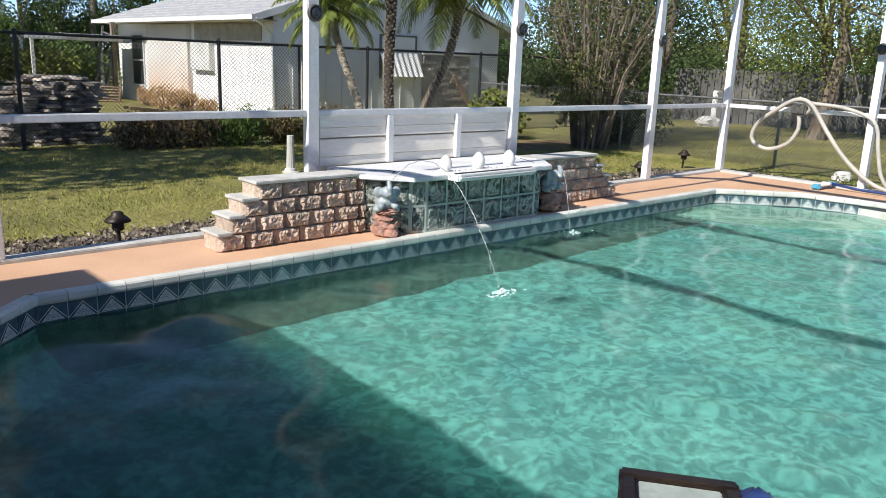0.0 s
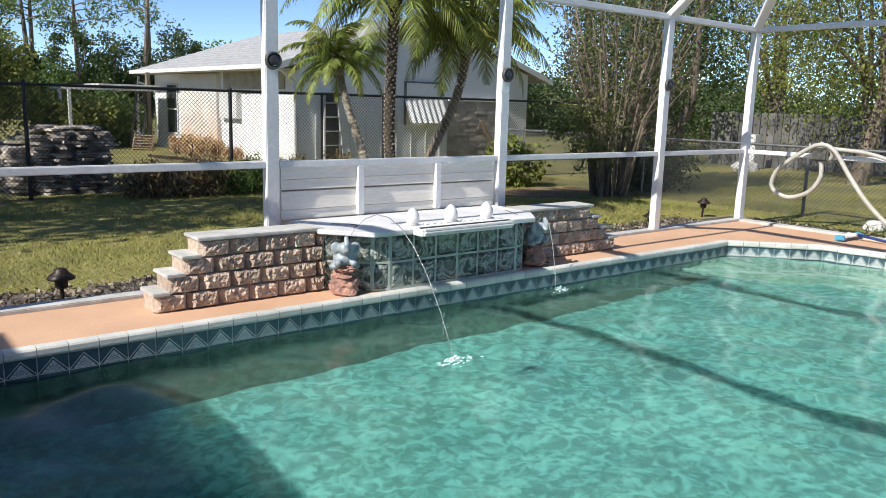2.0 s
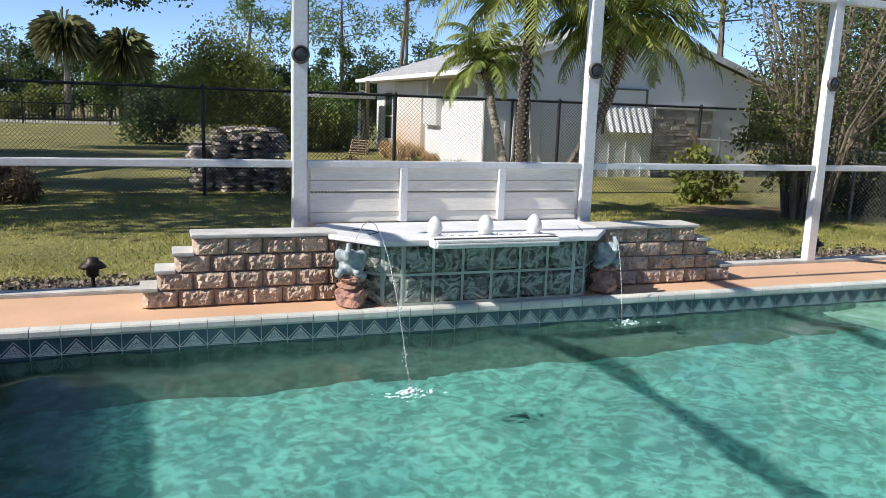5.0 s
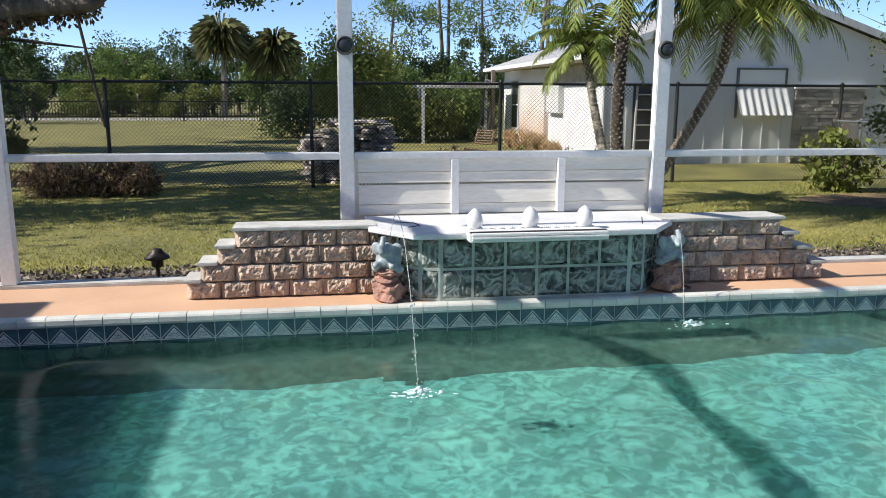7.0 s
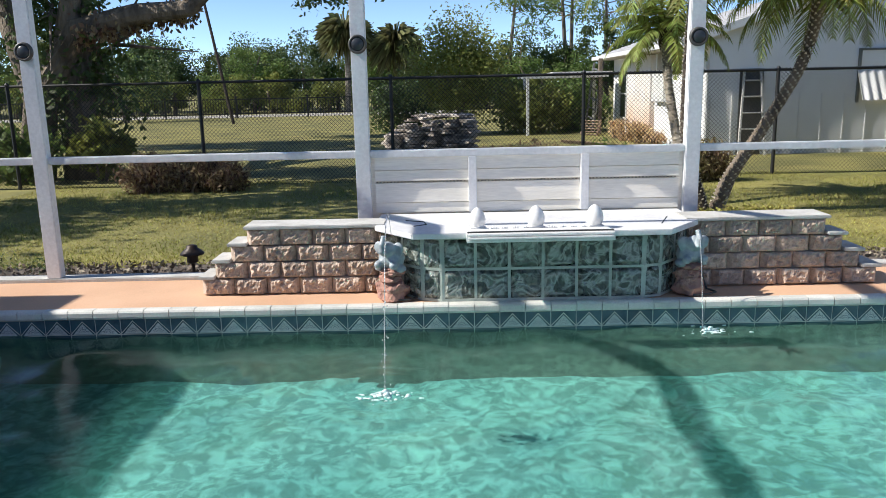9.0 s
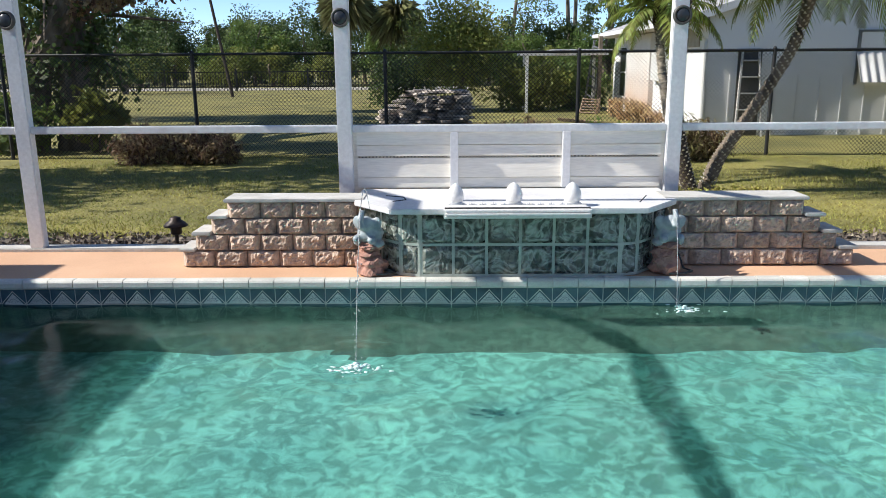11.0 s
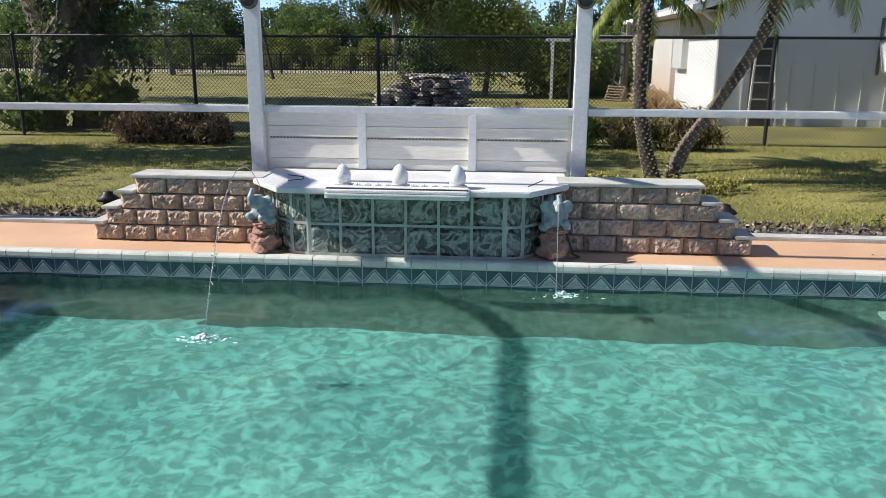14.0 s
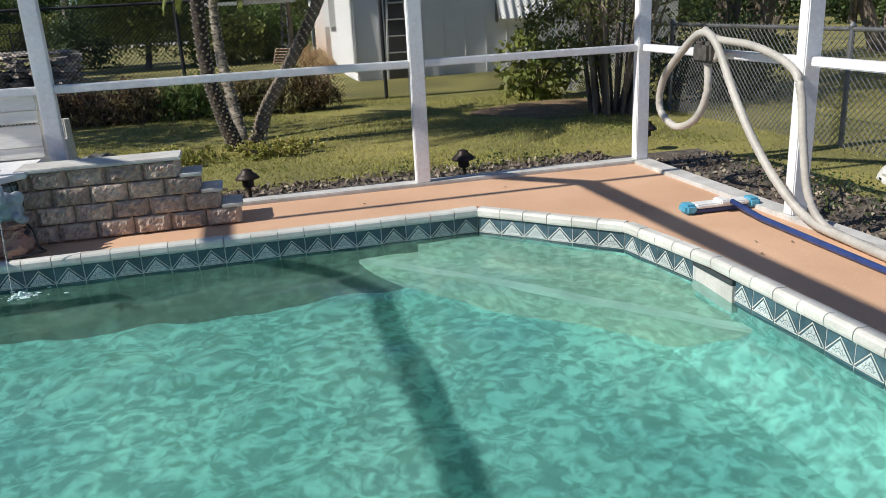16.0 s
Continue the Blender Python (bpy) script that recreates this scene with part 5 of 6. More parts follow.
def tree(name, at, height, crown, radii, leaf, count, mat, label, lean=(0, 0), trunk_r=0.15, limbs=7, seed=0, category="tree", group="", clump=0.22, bark=None, stems=1):
    """Tapered trunk with limbs that reach into a crown of leaf clumps."""
    rng = np.random.default_rng(seed + 500)
    t = empty(name, at, label, category, group)
    inv = t.matrix_world.inverted()
    bm = bmesh.new()
    top = np.array([at[0] + lean[0], at[1] + lean[1], at[2] + height * 0.8])
    base = np.array(at, float)
    base[2] -= 0.1
    cen = np.array(crown, float)
    for s in range(stems):
        off = rng.normal(size=3) * np.array([0.12, 0.12, 0]) * (stems > 1)
        tp = top + rng.normal(size=3) * np.array([radii[0] * 0.5, radii[1] * 0.5, 0.1]) * (stems > 1)
        mid = (base + tp) / 2 + rng.normal(size=3) * 0.03 * height * np.array([1, 1, 0])
        tube(bm, [base + off, base * 0.75 + mid * 0.25 + off, mid, tp], [trunk_r * 1.25, trunk_r, trunk_r * 0.75, trunk_r * 0.3], 9)
    for k in range(limbs):
        f = rng.uniform(0.35, 0.9)
        s = base + (top - base) * f
        d = rng.normal(size=3)
        d /= np.linalg.norm(d)
        e = cen + d * np.array(radii) * 0.85
        m = (s + e) / 2 + np.array([0, 0, 0.08 * height])
        r = trunk_r * (1 - f * 0.7) * 0.5
        tube(bm, [s, m, e], [r, r * 0.6, r * 0.15], 6)
        for j in range(3):
            e2 = e + rng.normal(size=3) * np.array(radii) * 0.35
            tube(bm, [m * 0.4 + e * 0.6, e2], [r * 0.35, r * 0.08], 4)
    part("trunk", bm, bark or M_BARK, t).matrix_parent_inverse = inv
    n_c = max(6, count // 45)
    pts = clumps(rng, crown, radii, n_c, 45, min(radii) * clump)
    pts[:, 2] = np.maximum(pts[:, 2], at[2] + 0.05)
    o = leaf_cloud("crown", pts, leaf, mat, rng)
    o.parent, o.matrix_parent_inverse = t, inv
    tagged(o, kind="stuff")
    return t


# clipped and wild bushes along the fence
for k, (x, y, rx, rz, mt, lab) in enumerate(((-0.55, 11.15, 0.42, 0.26, M_LEAF_BROWN, "low red-brown bush by the fence"), (0.02, 11.2, 0.42, 0.25, M_LEAF_BROWN, "low red-brown bush with spiky leaves by the fence"), (0.55, 11.15, 0.38, 0.24, M_LEAF_BROWN, "low red-brown bush by the fence"),
                                             (4.6, 11.5, 0.5, 0.25, M_LEAF_BROWN, "low dark red hedge bush by the fence"), (5.35, 11.45, 0.5, 0.27, M_LEAF_BROWN, "low dark red hedge bush by the fence"), (6.1, 11.4, 0.5, 0.27, M_LEAF, "low green hedge bush by the fence"),
                                             (6.8, 11.3, 0.5, 0.26, M_LEAF_BROWN, "low dark red hedge bush by the fence"), (7.6, 11.2, 0.5, 0.28, M_LEAF_BROWN, "low dark red hedge bush by the fence"))):
    bush("fence_bush", (x, y, ground_z(x, y)), (rx, 0.28, rz), 0.021, 3400, mt, lab, group="bushes along the fence", seed=k, stretch=4.2, droop=-0.9)
for k, (x, y, r, h) in enumerate(((8.62, 17.9, 0.30, 0.20), (8.50, 18.9, 0.42, 0.30), (8.45, 19.9, 0.50, 0.36), (8.40, 21.0, 0.45, 0.26))):
    bush("dry_grass_clump", (x, y, ground_z(x, y)), (r * 0.7, r, h * 0.85), 0.022, 700, M_STRAW, "clump of dry tan grass against the stained wall", "grass", "dry grass by the house", seed=70 + k, stretch=7.0, droop=-1.6)
bush("flowering_shrub", (10.75, 10.3, ground_z(10.7, 10.3)), (0.52, 0.4, 0.42), 0.062, 1150, M_LEAF_LIGHT, "bright green leafy shrub in a mulch patch", seed=21, stems=11)
bush("flower_patch", (6.95, 7.6, ground_z(7, 7.6)), (0.5, 0.35, 0.07), 0.02, 2600, M_GRASS, "low yellow-green ground cover by the palms", seed=22)
bush("flower_patch", (5.9, 7.5, ground_z(6, 7.5)), (0.6, 0.35, 0.075), 0.02, 3000, M_GRASS, "low yellow-green ground cover on the lawn", seed=23)


def build_crape():
    """Multi-stemmed tall shrub near the cage's corner."""
    rng = np.random.default_rng(9)
    at = (11.0, 8.3, ground_z(11, 8.3))
    t = empty("crape_myrtle", at, "tall multi-stemmed shrub with bare stems and sparse leaves", "shrub")
    inv = t.matrix_world.inverted()
    ends = []
    for k in range(26):
        a = k * 2.399
        r0, r1 = 0.30 * math.sqrt((k + 0.5) / 26), rng.uniform(0.35, 1.5)
        h = rng.uniform(2.0, 4.2)
        b = (at[0] + r0 * math.cos(a), at[1] + r0 * math.sin(a), at[2] - 0.03)
        m = (at[0] + (r0 + 0.3 * r1) * math.cos(a) + rng.normal() * 0.05, at[1] + (r0 + 0.3 * r1) * math.sin(a), at[2] + h * 0.5)
        e = (at[0] + (r0 + r1) * math.cos(a), at[1] + (r0 + r1) * math.sin(a), at[2] + h)
        bm = bmesh.new()
        w = rng.uniform(0.016, 0.038)
        tube(bm, [b, m, e], [w, w * 0.75, w * 0.3], 7)
        for j in range(9):
            f = rng.uniform(-0.3, 1)
            s = [m[i] + (e[i] - m[i]) * f if f > 0 else m[i] + (m[i] - b[i]) * f for i in range(3)]
            q = [s[0] + rng.normal() * 0.32, s[1] + rng.normal() * 0.32, s[2] + rng.uniform(-0.1, 0.5)]
            c = [(s[i] + q[i]) / 2 + rng.normal() * 0.05 for i in range(3)]
            tube(bm, [s, c, q], [0.010, 0.006, 0.002], 4)
            ends.append(q)
            for g in range(2):
                q2 = [c[0] + rng.normal() * 0.2, c[1] + rng.normal() * 0.2, c[2] + rng.uniform(-0.15, 0.3)]
                tube(bm, [c, q2], [0.005, 0.0015], 3)
                ends.append(q2)
        part("stem", bm, M_BARK, t, "grey-brown bare stem" if k == 0 else "").matrix_parent_inverse = inv
    ends = np.array(ends)
    pts = np.repeat(ends, 7, 0) + rng.normal(size=(len(ends) * 7, 3)) * 0.09
    low = clumps(rng, (at[0] - 0.55, at[1] + 0.1, at[2] + 1.05), (0.55, 0.5, 0.6), 46, 60, 0.10)
    o = leaf_cloud("leaves", np.concatenate([pts, low]), 0.030, M_SHRUB, rng)
    o.parent, o.matrix_parent_inverse = t, inv
    tagged(o, kind="stuff")


build_crape()

# nearer trees
G = ground_z
tree("dark_tree", (13.2, 9.2, G(13.2, 9.2)), 4.2, (13.4, 9.3, 2.6), (1.6, 1.5, 2.0), 0.04, 15000, M_LEAF_DARK, "dark dense tree with low crooked limbs behind the shrub", lean=(0.4, 0.2), trunk_r=0.11, limbs=12, seed=1, stems=4)
# added dark bush that stands for the crooked tree's shade on the lawn
bush("dark_undergrowth", (12.7, 8.7, G(12.7, 8.7)), (0.9, 0.6, 0.45), 0.042, 6000, M_LEAF_DARK, "dark bush added for the shade beneath the crooked tree", seed=51)
tree("weeping_tree", (18.5, 7.6, G(18.5, 7.6)), 5.0, (18.6, 7.6, 3.6), (2.8, 2.6, 2.5), 0.044, 24000, M_LEAF_LIGHT, "tall yellow-green weeping tree standing on the far lawn", lean=(0.3, 0), trunk_r=0.2, limbs=12, seed=2)
tree("weeping_tree", (22.5, 12.0, G(22, 12)), 5.5, (22.5, 12.0, 3.8), (2.6, 2.4, 2.4), 0.046, 16000, M_LEAF_LIGHT, "tall yellow-green weeping tree by the grey fence", lean=(0.3, 0), trunk_r=0.2, limbs=10, seed=3)
tree("dark_tree", (19.5, 13.5, G(19, 13)), 5.0, (19.5, 13.5, 3.4), (2.0, 2.0, 1.8), 0.06, 5000, M_LEAF_DARK, "dark tree with an open crown behind the side yard", trunk_r=0.15, limbs=12, seed=4, stems=2)
tree("dark_tree", (16.3, 13.0, G(16, 13)), 4.5, (16.3, 13.2, 2.6), (1.1, 1.1, 1.7), 0.045, 4600, M_LEAF_DARK, "green tree beside the white house", trunk_r=0.1, limbs=9, seed=5, stems=2)
tree("oak_tree", (-2.25, 9.6, G(-2, 9.6)), 6.0, (-3.4, 9.7, 5.6), (3.6, 2.2, 1.5), 0.10, 7500, M_LEAF_DARK, "large oak with a thick grey trunk that shades the lawn", lean=(-0.4, 0.2), trunk_r=0.27, limbs=12, seed=6)
# unseen oak, added out of view only for its shade on the lawn
tree("oak_tree", (-9.5, 7.2, G(-9, 7)), 6.5, (-9.5, 7.8, 5.8), (3.2, 2.4, 1.7), 0.12, 5200, M_LEAF_DARK, "large unseen oak added beyond the house to shade the lawn", trunk_r=0.25, limbs=9, seed=7)
tree("vine_tree", (-2.6, 13.6, G(-2.6, 13.6)), 4.0, (-2.7, 13.7, 1.9), (1.1, 0.9, 1.9), 0.07, 5200, M_LEAF_DARK, "leaning trunk wrapped in dark vines behind the fence", lean=(0.3, 0), trunk_r=0.32, limbs=7, seed=8)
bush("vine_shrub", (-2.0, 12.9, G(-2, 12.9)), (0.45, 0.35, 0.55), 0.10, 900, M_LEAF_LIGHT, "light green vine leaves climbing by the trunk", seed=31)
bush("vine_shrub", (-3.3, 12.8, G(-3, 12.8)), (0.8, 0.4, 0.45), 0.08, 1500, M_LEAF, "dark green undergrowth behind the fence", seed=32)


def build_oak_limb():
    rng = np.random.default_rng(12)
    t = empty("oak_limb", (-3.2, 13.3, G(-3, 13)), "mossy oak with a thick horizontal limb covered in ferns", "tree")
    inv = t.matrix_world.inverted()
    bm = bmesh.new()
    tube(bm, [(-3.4, 13.4, -0.3), (-3.1, 13.3, 1.2), (-2.3, 13.2, 2.35), (-1.2, 13.0, 2.56), (-0.3, 12.9, 2.62), (0.4, 12.9, 3.2), (1.4, 12.8, 3.5), (2.6, 12.8, 2.95)], [0.32, 0.27, 0.2, 0.17, 0.14, 0.10, 0.05, 0.015], 12)
    tube(bm, [(-2.6, 13.3, 2.0), (-2.2, 13.2, 3.4), (-2.6, 13.2, 5.0)], [0.2, 0.15, 0.06], 9)
    part("trunk", bm, M_BARK, t).matrix_parent_inverse = inv
    f = rng.uniform(0, 1, 1500)
    x = -2.3 + 2.1 * f
    pts = np.stack([x, 13.1 + rng.normal(size=1500) * 0.1, 2.22 + 0.42 * f + rng.normal(size=1500) * 0.10], 1)
    o = leaf_cloud("fern_growth", pts, 0.06, M_LEAF_BROWN, rng, droop=1.5)
    o.parent, o.matrix_parent_inverse = t, inv
    p2 = clumps(rng, (-3.0, 13.2, 4.3), (2.0, 1.2, 1.2), 90, 40, 0.25)
    o = leaf_cloud("leaves", p2, 0.085, M_LEAF_DARK, rng)
    o.parent, o.matrix_parent_inverse = t, inv
    # wide crown masses and limbs added overhead, out of view, to shade the lawn
    for k, (cx, cy, cz, rx, ry) in enumerate(((-6.5, 17.5, 6.2, 3.4, 1.5), (-9.5, 20.5, 7.0, 4.0, 1.3), (-5.0, 23.5, 7.4, 3.0, 1.0))):
        bm = bmesh.new()
        tube(bm, [(-3.2, 13.4, 1.0), (-4.2, 14.2, 3.6), (cx * 0.7 - 1, (cy + 14.5) / 2, cz - 1.0), (cx, cy, cz)], [0.2, 0.16, 0.11, 0.05], 8)
        part("limb", bm, M_BARK, t).matrix_parent_inverse = inv
        o = leaf_cloud("crown", clumps(rng, (cx, cy, cz), (rx * 1.35, ry, 0.7), 130, 60, 0.36), 0.12, M_LEAF_DARK, rng)
        o.parent, o.matrix_parent_inverse = t, inv
    p3 = clumps(rng, (2.15, 12.8, 2.92), (0.85, 0.4, 0.30), 30, 46, 0.11)
    o = leaf_cloud("hanging_leaves", p3, 0.045, M_LEAF_DARK, rng)
    o.parent, o.matrix_parent_inverse = t, inv


build_oak_limb()

# middle distance
tree("garden_tree", (4.2, 24.5, G(4, 24)), 3.2, (4.2, 24.5, 1.75), (1.5, 1.3, 1.45), 0.055, 15000, M_LEAF_LIGHT, "rounded green tree on the far lawn", trunk_r=0.09, limbs=8, seed=11)
bush("green_bush", (6.4, 24.0, G(6, 24)), (1.1, 0.8, 0.75), 0.07, 5000, M_LEAF_LIGHT, "green bush beside the white trellis", seed=41)
bush("green_bush", (7.9, 25.0, G(8, 25)), (1.1, 0.8, 0.8), 0.07, 5000, M_LEAF, "dark green bush beside the white trellis", seed=42)
bush("green_bush", (2.4, 26.5, G(3, 26)), (1.2, 0.8, 0.9), 0.07, 4500, M_LEAF_DARK, "dark green bush on the far lawn", seed=43)


def build_trellis():
    t = empty("trellis", (7.2, 23.3, G(7, 23)), "white garden trellis with a flat top among bushes", "trellis")
    inv = t.matrix_world.inverted()
    for x, y in ((6.2, 22.9), (8.3, 22.9), (6.2, 23.9), (8.3, 23.9)):
        bm = bmesh.new()
        box(bm, x - 0.04, y - 0.04, -0.3, x + 0.04, y + 0.04, 1.45, 0.004)
        part("post", bm, M_TRIM, t).matrix_parent_inverse = inv
    bm = bmesh.new()
    box(bm, 6.0, 22.7, 1.45, 8.5, 22.82, 1.53, 0.01)
    box(bm, 6.0, 24.0, 1.45, 8.5, 24.1, 1.53, 0.01)
    part("beam", bm, M_TRIM, t).matrix_parent_inverse = inv
    bm = bmesh.new()
    box(bm, 6.9, 22.65, 1.535, 8.6, 24.1, 1.62, 0.01)
    part("roof_panel", bm, M_TRIM, t).matrix_parent_inverse = inv


build_trellis()


def build_distance():
    rng = np.random.default_rng(33)
    # far drive and iron fence
    bm = bmesh.new()
    box(bm, -70, 45.2, -0.30, 5, 49.8, -0.215)
    thing("road", bm, M_ROADDUST, "pale far drive beyond the lawn", "road", kind="structure")
    f = empty("iron_fence", (-15, 44, -0.23), "far black iron picket fence along the drive", "fence")
    verts, faces = [], []

    def bar(x0, z0, x1, z1, y=44.0, d=0.03):
        i = len(verts)
        verts.extend([(x0, y, z0), (x1, y, z0), (x1, y, z1), (x0, y, z1), (x0, y + d, z0), (x1, y + d, z0), (x1, y + d, z1), (x0, y + d, z1)])
        faces.extend([(i, i + 1, i + 2, i + 3), (i + 5, i + 4, i + 7, i + 6), (i + 3, i + 2, i + 6, i + 7), (i, i + 4, i + 5, i + 1), (i, i + 3, i + 7, i + 4), (i + 1, i + 5, i + 6, i + 2)])
    for z in (0.0, 0.80):
        bar(-45, z, 9, z + 0.05)
    for k in range(360):
        bar(-45 + 0.15 * k, -0.25, -45 + 0.15 * k + 0.025, 0.86)
    o = raw("picket_run", verts, faces, M_BLACK)
    o.parent = f
    o.matrix_parent_inverse = f.matrix_world.inverted()
    tagged(o, kind="stuff")
    for k in range(14):
        bm = bmesh.new()
        x = -44 + 4.0 * k
        box(bm, x - 0.04, 43.98, -0.3, x + 0.04, 44.06, 1.0, 0.005)
        part("post", bm, M_BLACK, f).matrix_parent_inverse = f.matrix_world.inverted()

    # woods: a deep belt of uneven crowns
    def woods(name, spots, leaf, mat, label):
        allp, bm = [], bmesh.new()
        for x, y, h, w in spots:
            g = G(x, y)
            n = int(10 + w * 5)
            allp.append(clumps(rng, (x, y, g + h * 0.55), (w * 0.5, w * 0.45, h * 0.46), n, 150, w * 0.080))
            tube(bm, [(x, y, g - 0.2), (x + rng.normal() * 0.2, y, g + h * 0.5), (x + rng.normal() * 0.4, y, g + h * 0.85)], [0.16, 0.11, 0.04], 6)
        p = np.concatenate(allp)
        p[:, 2] = np.maximum(p[:, 2], -0.3)
        w = leaf_cloud(name, p, leaf * 0.56, mat, rng)
        tagged(w, label, "woods", kind="stuff")
        t = part("trunks", bm, M_BARK, w)
    def row(x0, x1, y0, y1, n, h0, h1, w0, w1):
        return [(rng.uniform(x0, x1), rng.uniform(y0, y1), rng.uniform(h0, h1), rng.uniform(w0, w1)) for _ in range(n)]
    woods("dark_woods", row(-48, 4, 56, 66, 38, 4.2, 5.8, 4, 6) + row(4, 24, 60, 70, 10, 3.2, 4.8, 4, 6) + row(-80, -48, 56, 70, 12, 3.5, 6, 5, 8), 0.19, M_LEAF_DARK, "dark green woods along the far edge of the lawn")
    woods("green_woods", row(-46, 5, 53, 57, 26, 2.6, 5.0, 2.4, 4.2) + row(5, 15, 53, 58, 6, 2.2, 3.8, 2.6, 4), 0.17, M_LEAF, "mixed green woods along the far drive")
    woods("light_woods", row(-50, 10, 51.5, 53.5, 22, 1.2, 2.6, 2.0, 3.4), 0.15, M_LEAF_LIGHT, "light green undergrowth along the far drive")
    woods("side_woods", row(28, 48, 4, 44, 24, 2.2, 3.8, 4, 7), 0.17, M_LEAF_DARK, "dark woods beyond the side yard")
    woods("side_undergrowth", row(26, 40, -8, 50, 20, 1.4, 2.6, 3, 5), 0.15, M_LEAF_DARK, "green thicket beyond the side yard")
    woods("back_woods", row(17, 30, 30, 48, 12, 2.8, 4.4, 3.5, 6), 0.16, M_LEAF, "green trees behind the white house")
    woods("tall_woods", [(9.5, 58, 5.2, 4.6), (12.5, 60, 4.4, 4.2), (14.8, 57, 5.6, 4.2), (18.0, 59, 6.2, 5.0), (21.5, 58, 6.6, 5.0), (25.0, 60, 6.0, 5.0)], 0.20, M_LEAF_DARK, "tall dark woods behind the white house")
    woods("west_woods", row(-40, -12, 16, 44, 18, 2.5, 5.0, 3, 6), 0.14, M_LEAF_DARK, "dark trees beyond the oak")
    # tall pines with high tufts
    for k, (x, y, h) in enumerate(((8.2, 60, 8.2), (13.2, 62, 11.5), (16.0, 61, 10.0), (19.5, 58, 11.5), (14.0, 66, 13), (22, 64, 13), (-24, 62, 8.0), (30.0, 34.0, 10.5), (34.0, 26.0, 10.0))):
        t = empty("pine_tree", (x, y, G(x, y)), "tall thin pine with high sparse tufts above the woods", "tree", "far pines")
        inv = t.matrix_world.inverted()
        bm = bmesh.new()
        lx = rng.normal() * 0.5
        tube(bm, [(x, y, -0.4), (x + lx * 0.5, y, h * 0.5), (x + lx, y, h)], [0.2, 0.15, 0.06], 7)
        ends = []
        for j in range(14):
            z = h * rng.uniform(0.55, 1.0)
            a = rng.uniform(0, 6.28)
            L = rng.uniform(0.6, 2.0) * (1.3 - z / h)
            e = (x + lx * z / h + 2.2 * L * math.cos(a), y + 2.2 * L * math.sin(a), z + 0.3)
            tube(bm, [(x + lx * z / h, y, z - 0.1), e], [0.05, 0.015], 5)
            ends.append(e)
        part("trunk", bm, M_BARK, t).matrix_parent_inverse = inv
        ends = np.array(ends)
        o = leaf_cloud("foliage", np.repeat(ends, 90, 0) + rng.normal(size=(len(ends) * 90, 3)) * 0.40, 0.10, M_LEAF, rng, 3.5)
        tagged(o, kind="stuff")
        o.parent, o.matrix_parent_inverse = t, inv
    # cabbage palms in front of the woods
    for k, (x, y, h) in enumerate(((-2.7, 51.5, 4.9), (0.5, 52.0, 4.1))):
        t = empty("cabbage_palm", (x, y, G(x, y)), "cabbage palm with a skirt of dry fronds by the drive", "palm tree", "far palms")
        inv = t.matrix_world.inverted()
        bm = bmesh.new()
        tube(bm, [(x, y, -0.4), (x + 0.1, y, h * 0.5), (x, y, h)], [0.2, 0.17, 0.16], 8)
        part("trunk", bm, M_PALMBARK, t).matrix_parent_inverse = inv
        for nm, mt, zc, n, up, reach in (("fronds", M_OLDFROND, h + 0.05, 420, 0.30, 1.75), ("dry_skirt", M_OLDFROND, h - 0.1, 460, -0.5, 1.7)):
            verts, faces = [], []
            for j in range(n):
                d = rng.normal(size=3)
                d[2] = d[2] * 0.55 + up
                d /= np.linalg.norm(d)
                side = np.cross(d, (0, 0, 1.0))
                side /= np.linalg.norm(side) + 1e-9
                L = reach * rng.uniform(0.35, 1.15)
                a0 = np.array((x, y, zc)) + d * 0.15
                m0 = a0 + d * L * 0.6
                t0 = a0 + d * L + np.array((0, 0, -0.35 * L))
                i = len(verts)
                verts += [tuple(a0 - side * 0.02), tuple(a0 + side * 0.02), tuple(m0 + side * 0.05), tuple(t0), tuple(m0 - side * 0.05)]
                faces.append((i, i + 1, i + 2, i + 3, i + 4))
            o = tagged(raw(nm, verts, faces, mt), kind="stuff")
            o.parent, o.matrix_parent_inverse = t, inv
    # leaning utility poles
    for k, (x0, x1, y, h, r) in enumerate(((-6.0, -7.0, 36.0, 5.5, 0.075), (16.5, 15.6, 13.3, 5.5, 0.10))):
        bm = bmesh.new()
        tube(bm, [(x0, y, -0.4), (x1, y, h)], [r, r * 0.8], 10)
        thing("utility_pole", bm, M_DARKPALM, "slightly leaning grey timber utility pole", "pole", "utility poles")
    # grey board fence and neighbour's roof beyond the side yard
    pf = empty("board_fence", (25, 20, -0.25), "weathered grey board fence beyond the side yard", "fence")
    inv = pf.matrix_world.inverted()
    bm = bmesh.new()
    box(bm, 0, -0.015, 0, 0.19, 0.015, 1.6, 0.004)
    me = bpy.data.meshes.new("board")
    bm.to_mesh(me)
    bm.free()
    me.materials.append(material("grey_boards", (0.15, 0.145, 0.14), (0.08, 0.078, 0.075), rough=0.9, scale=2, bump=0.4, obj_random=0.25))
    for k in range(95):
        s = k * 0.2
        piece("board", me, pf, inv @ (Matrix.Translation((24.0 - 0.15 * s, -6 + s, -0.28)) @ Matrix.Rotation(math.pi / 2, 4, "Z")))
    nb = empty("neighbour_house", (26, 38, -0.25), "pale neighbour house with a grey roof seen through trees", "house")
    inv = nb.matrix_world.inverted()
    bm = bmesh.new()
    box(bm, 18, 33, -0.3, 26, 40, 2.0)
    part("wall", bm, M_STUCCO, nb).matrix_parent_inverse = inv
    bm = bmesh.new()
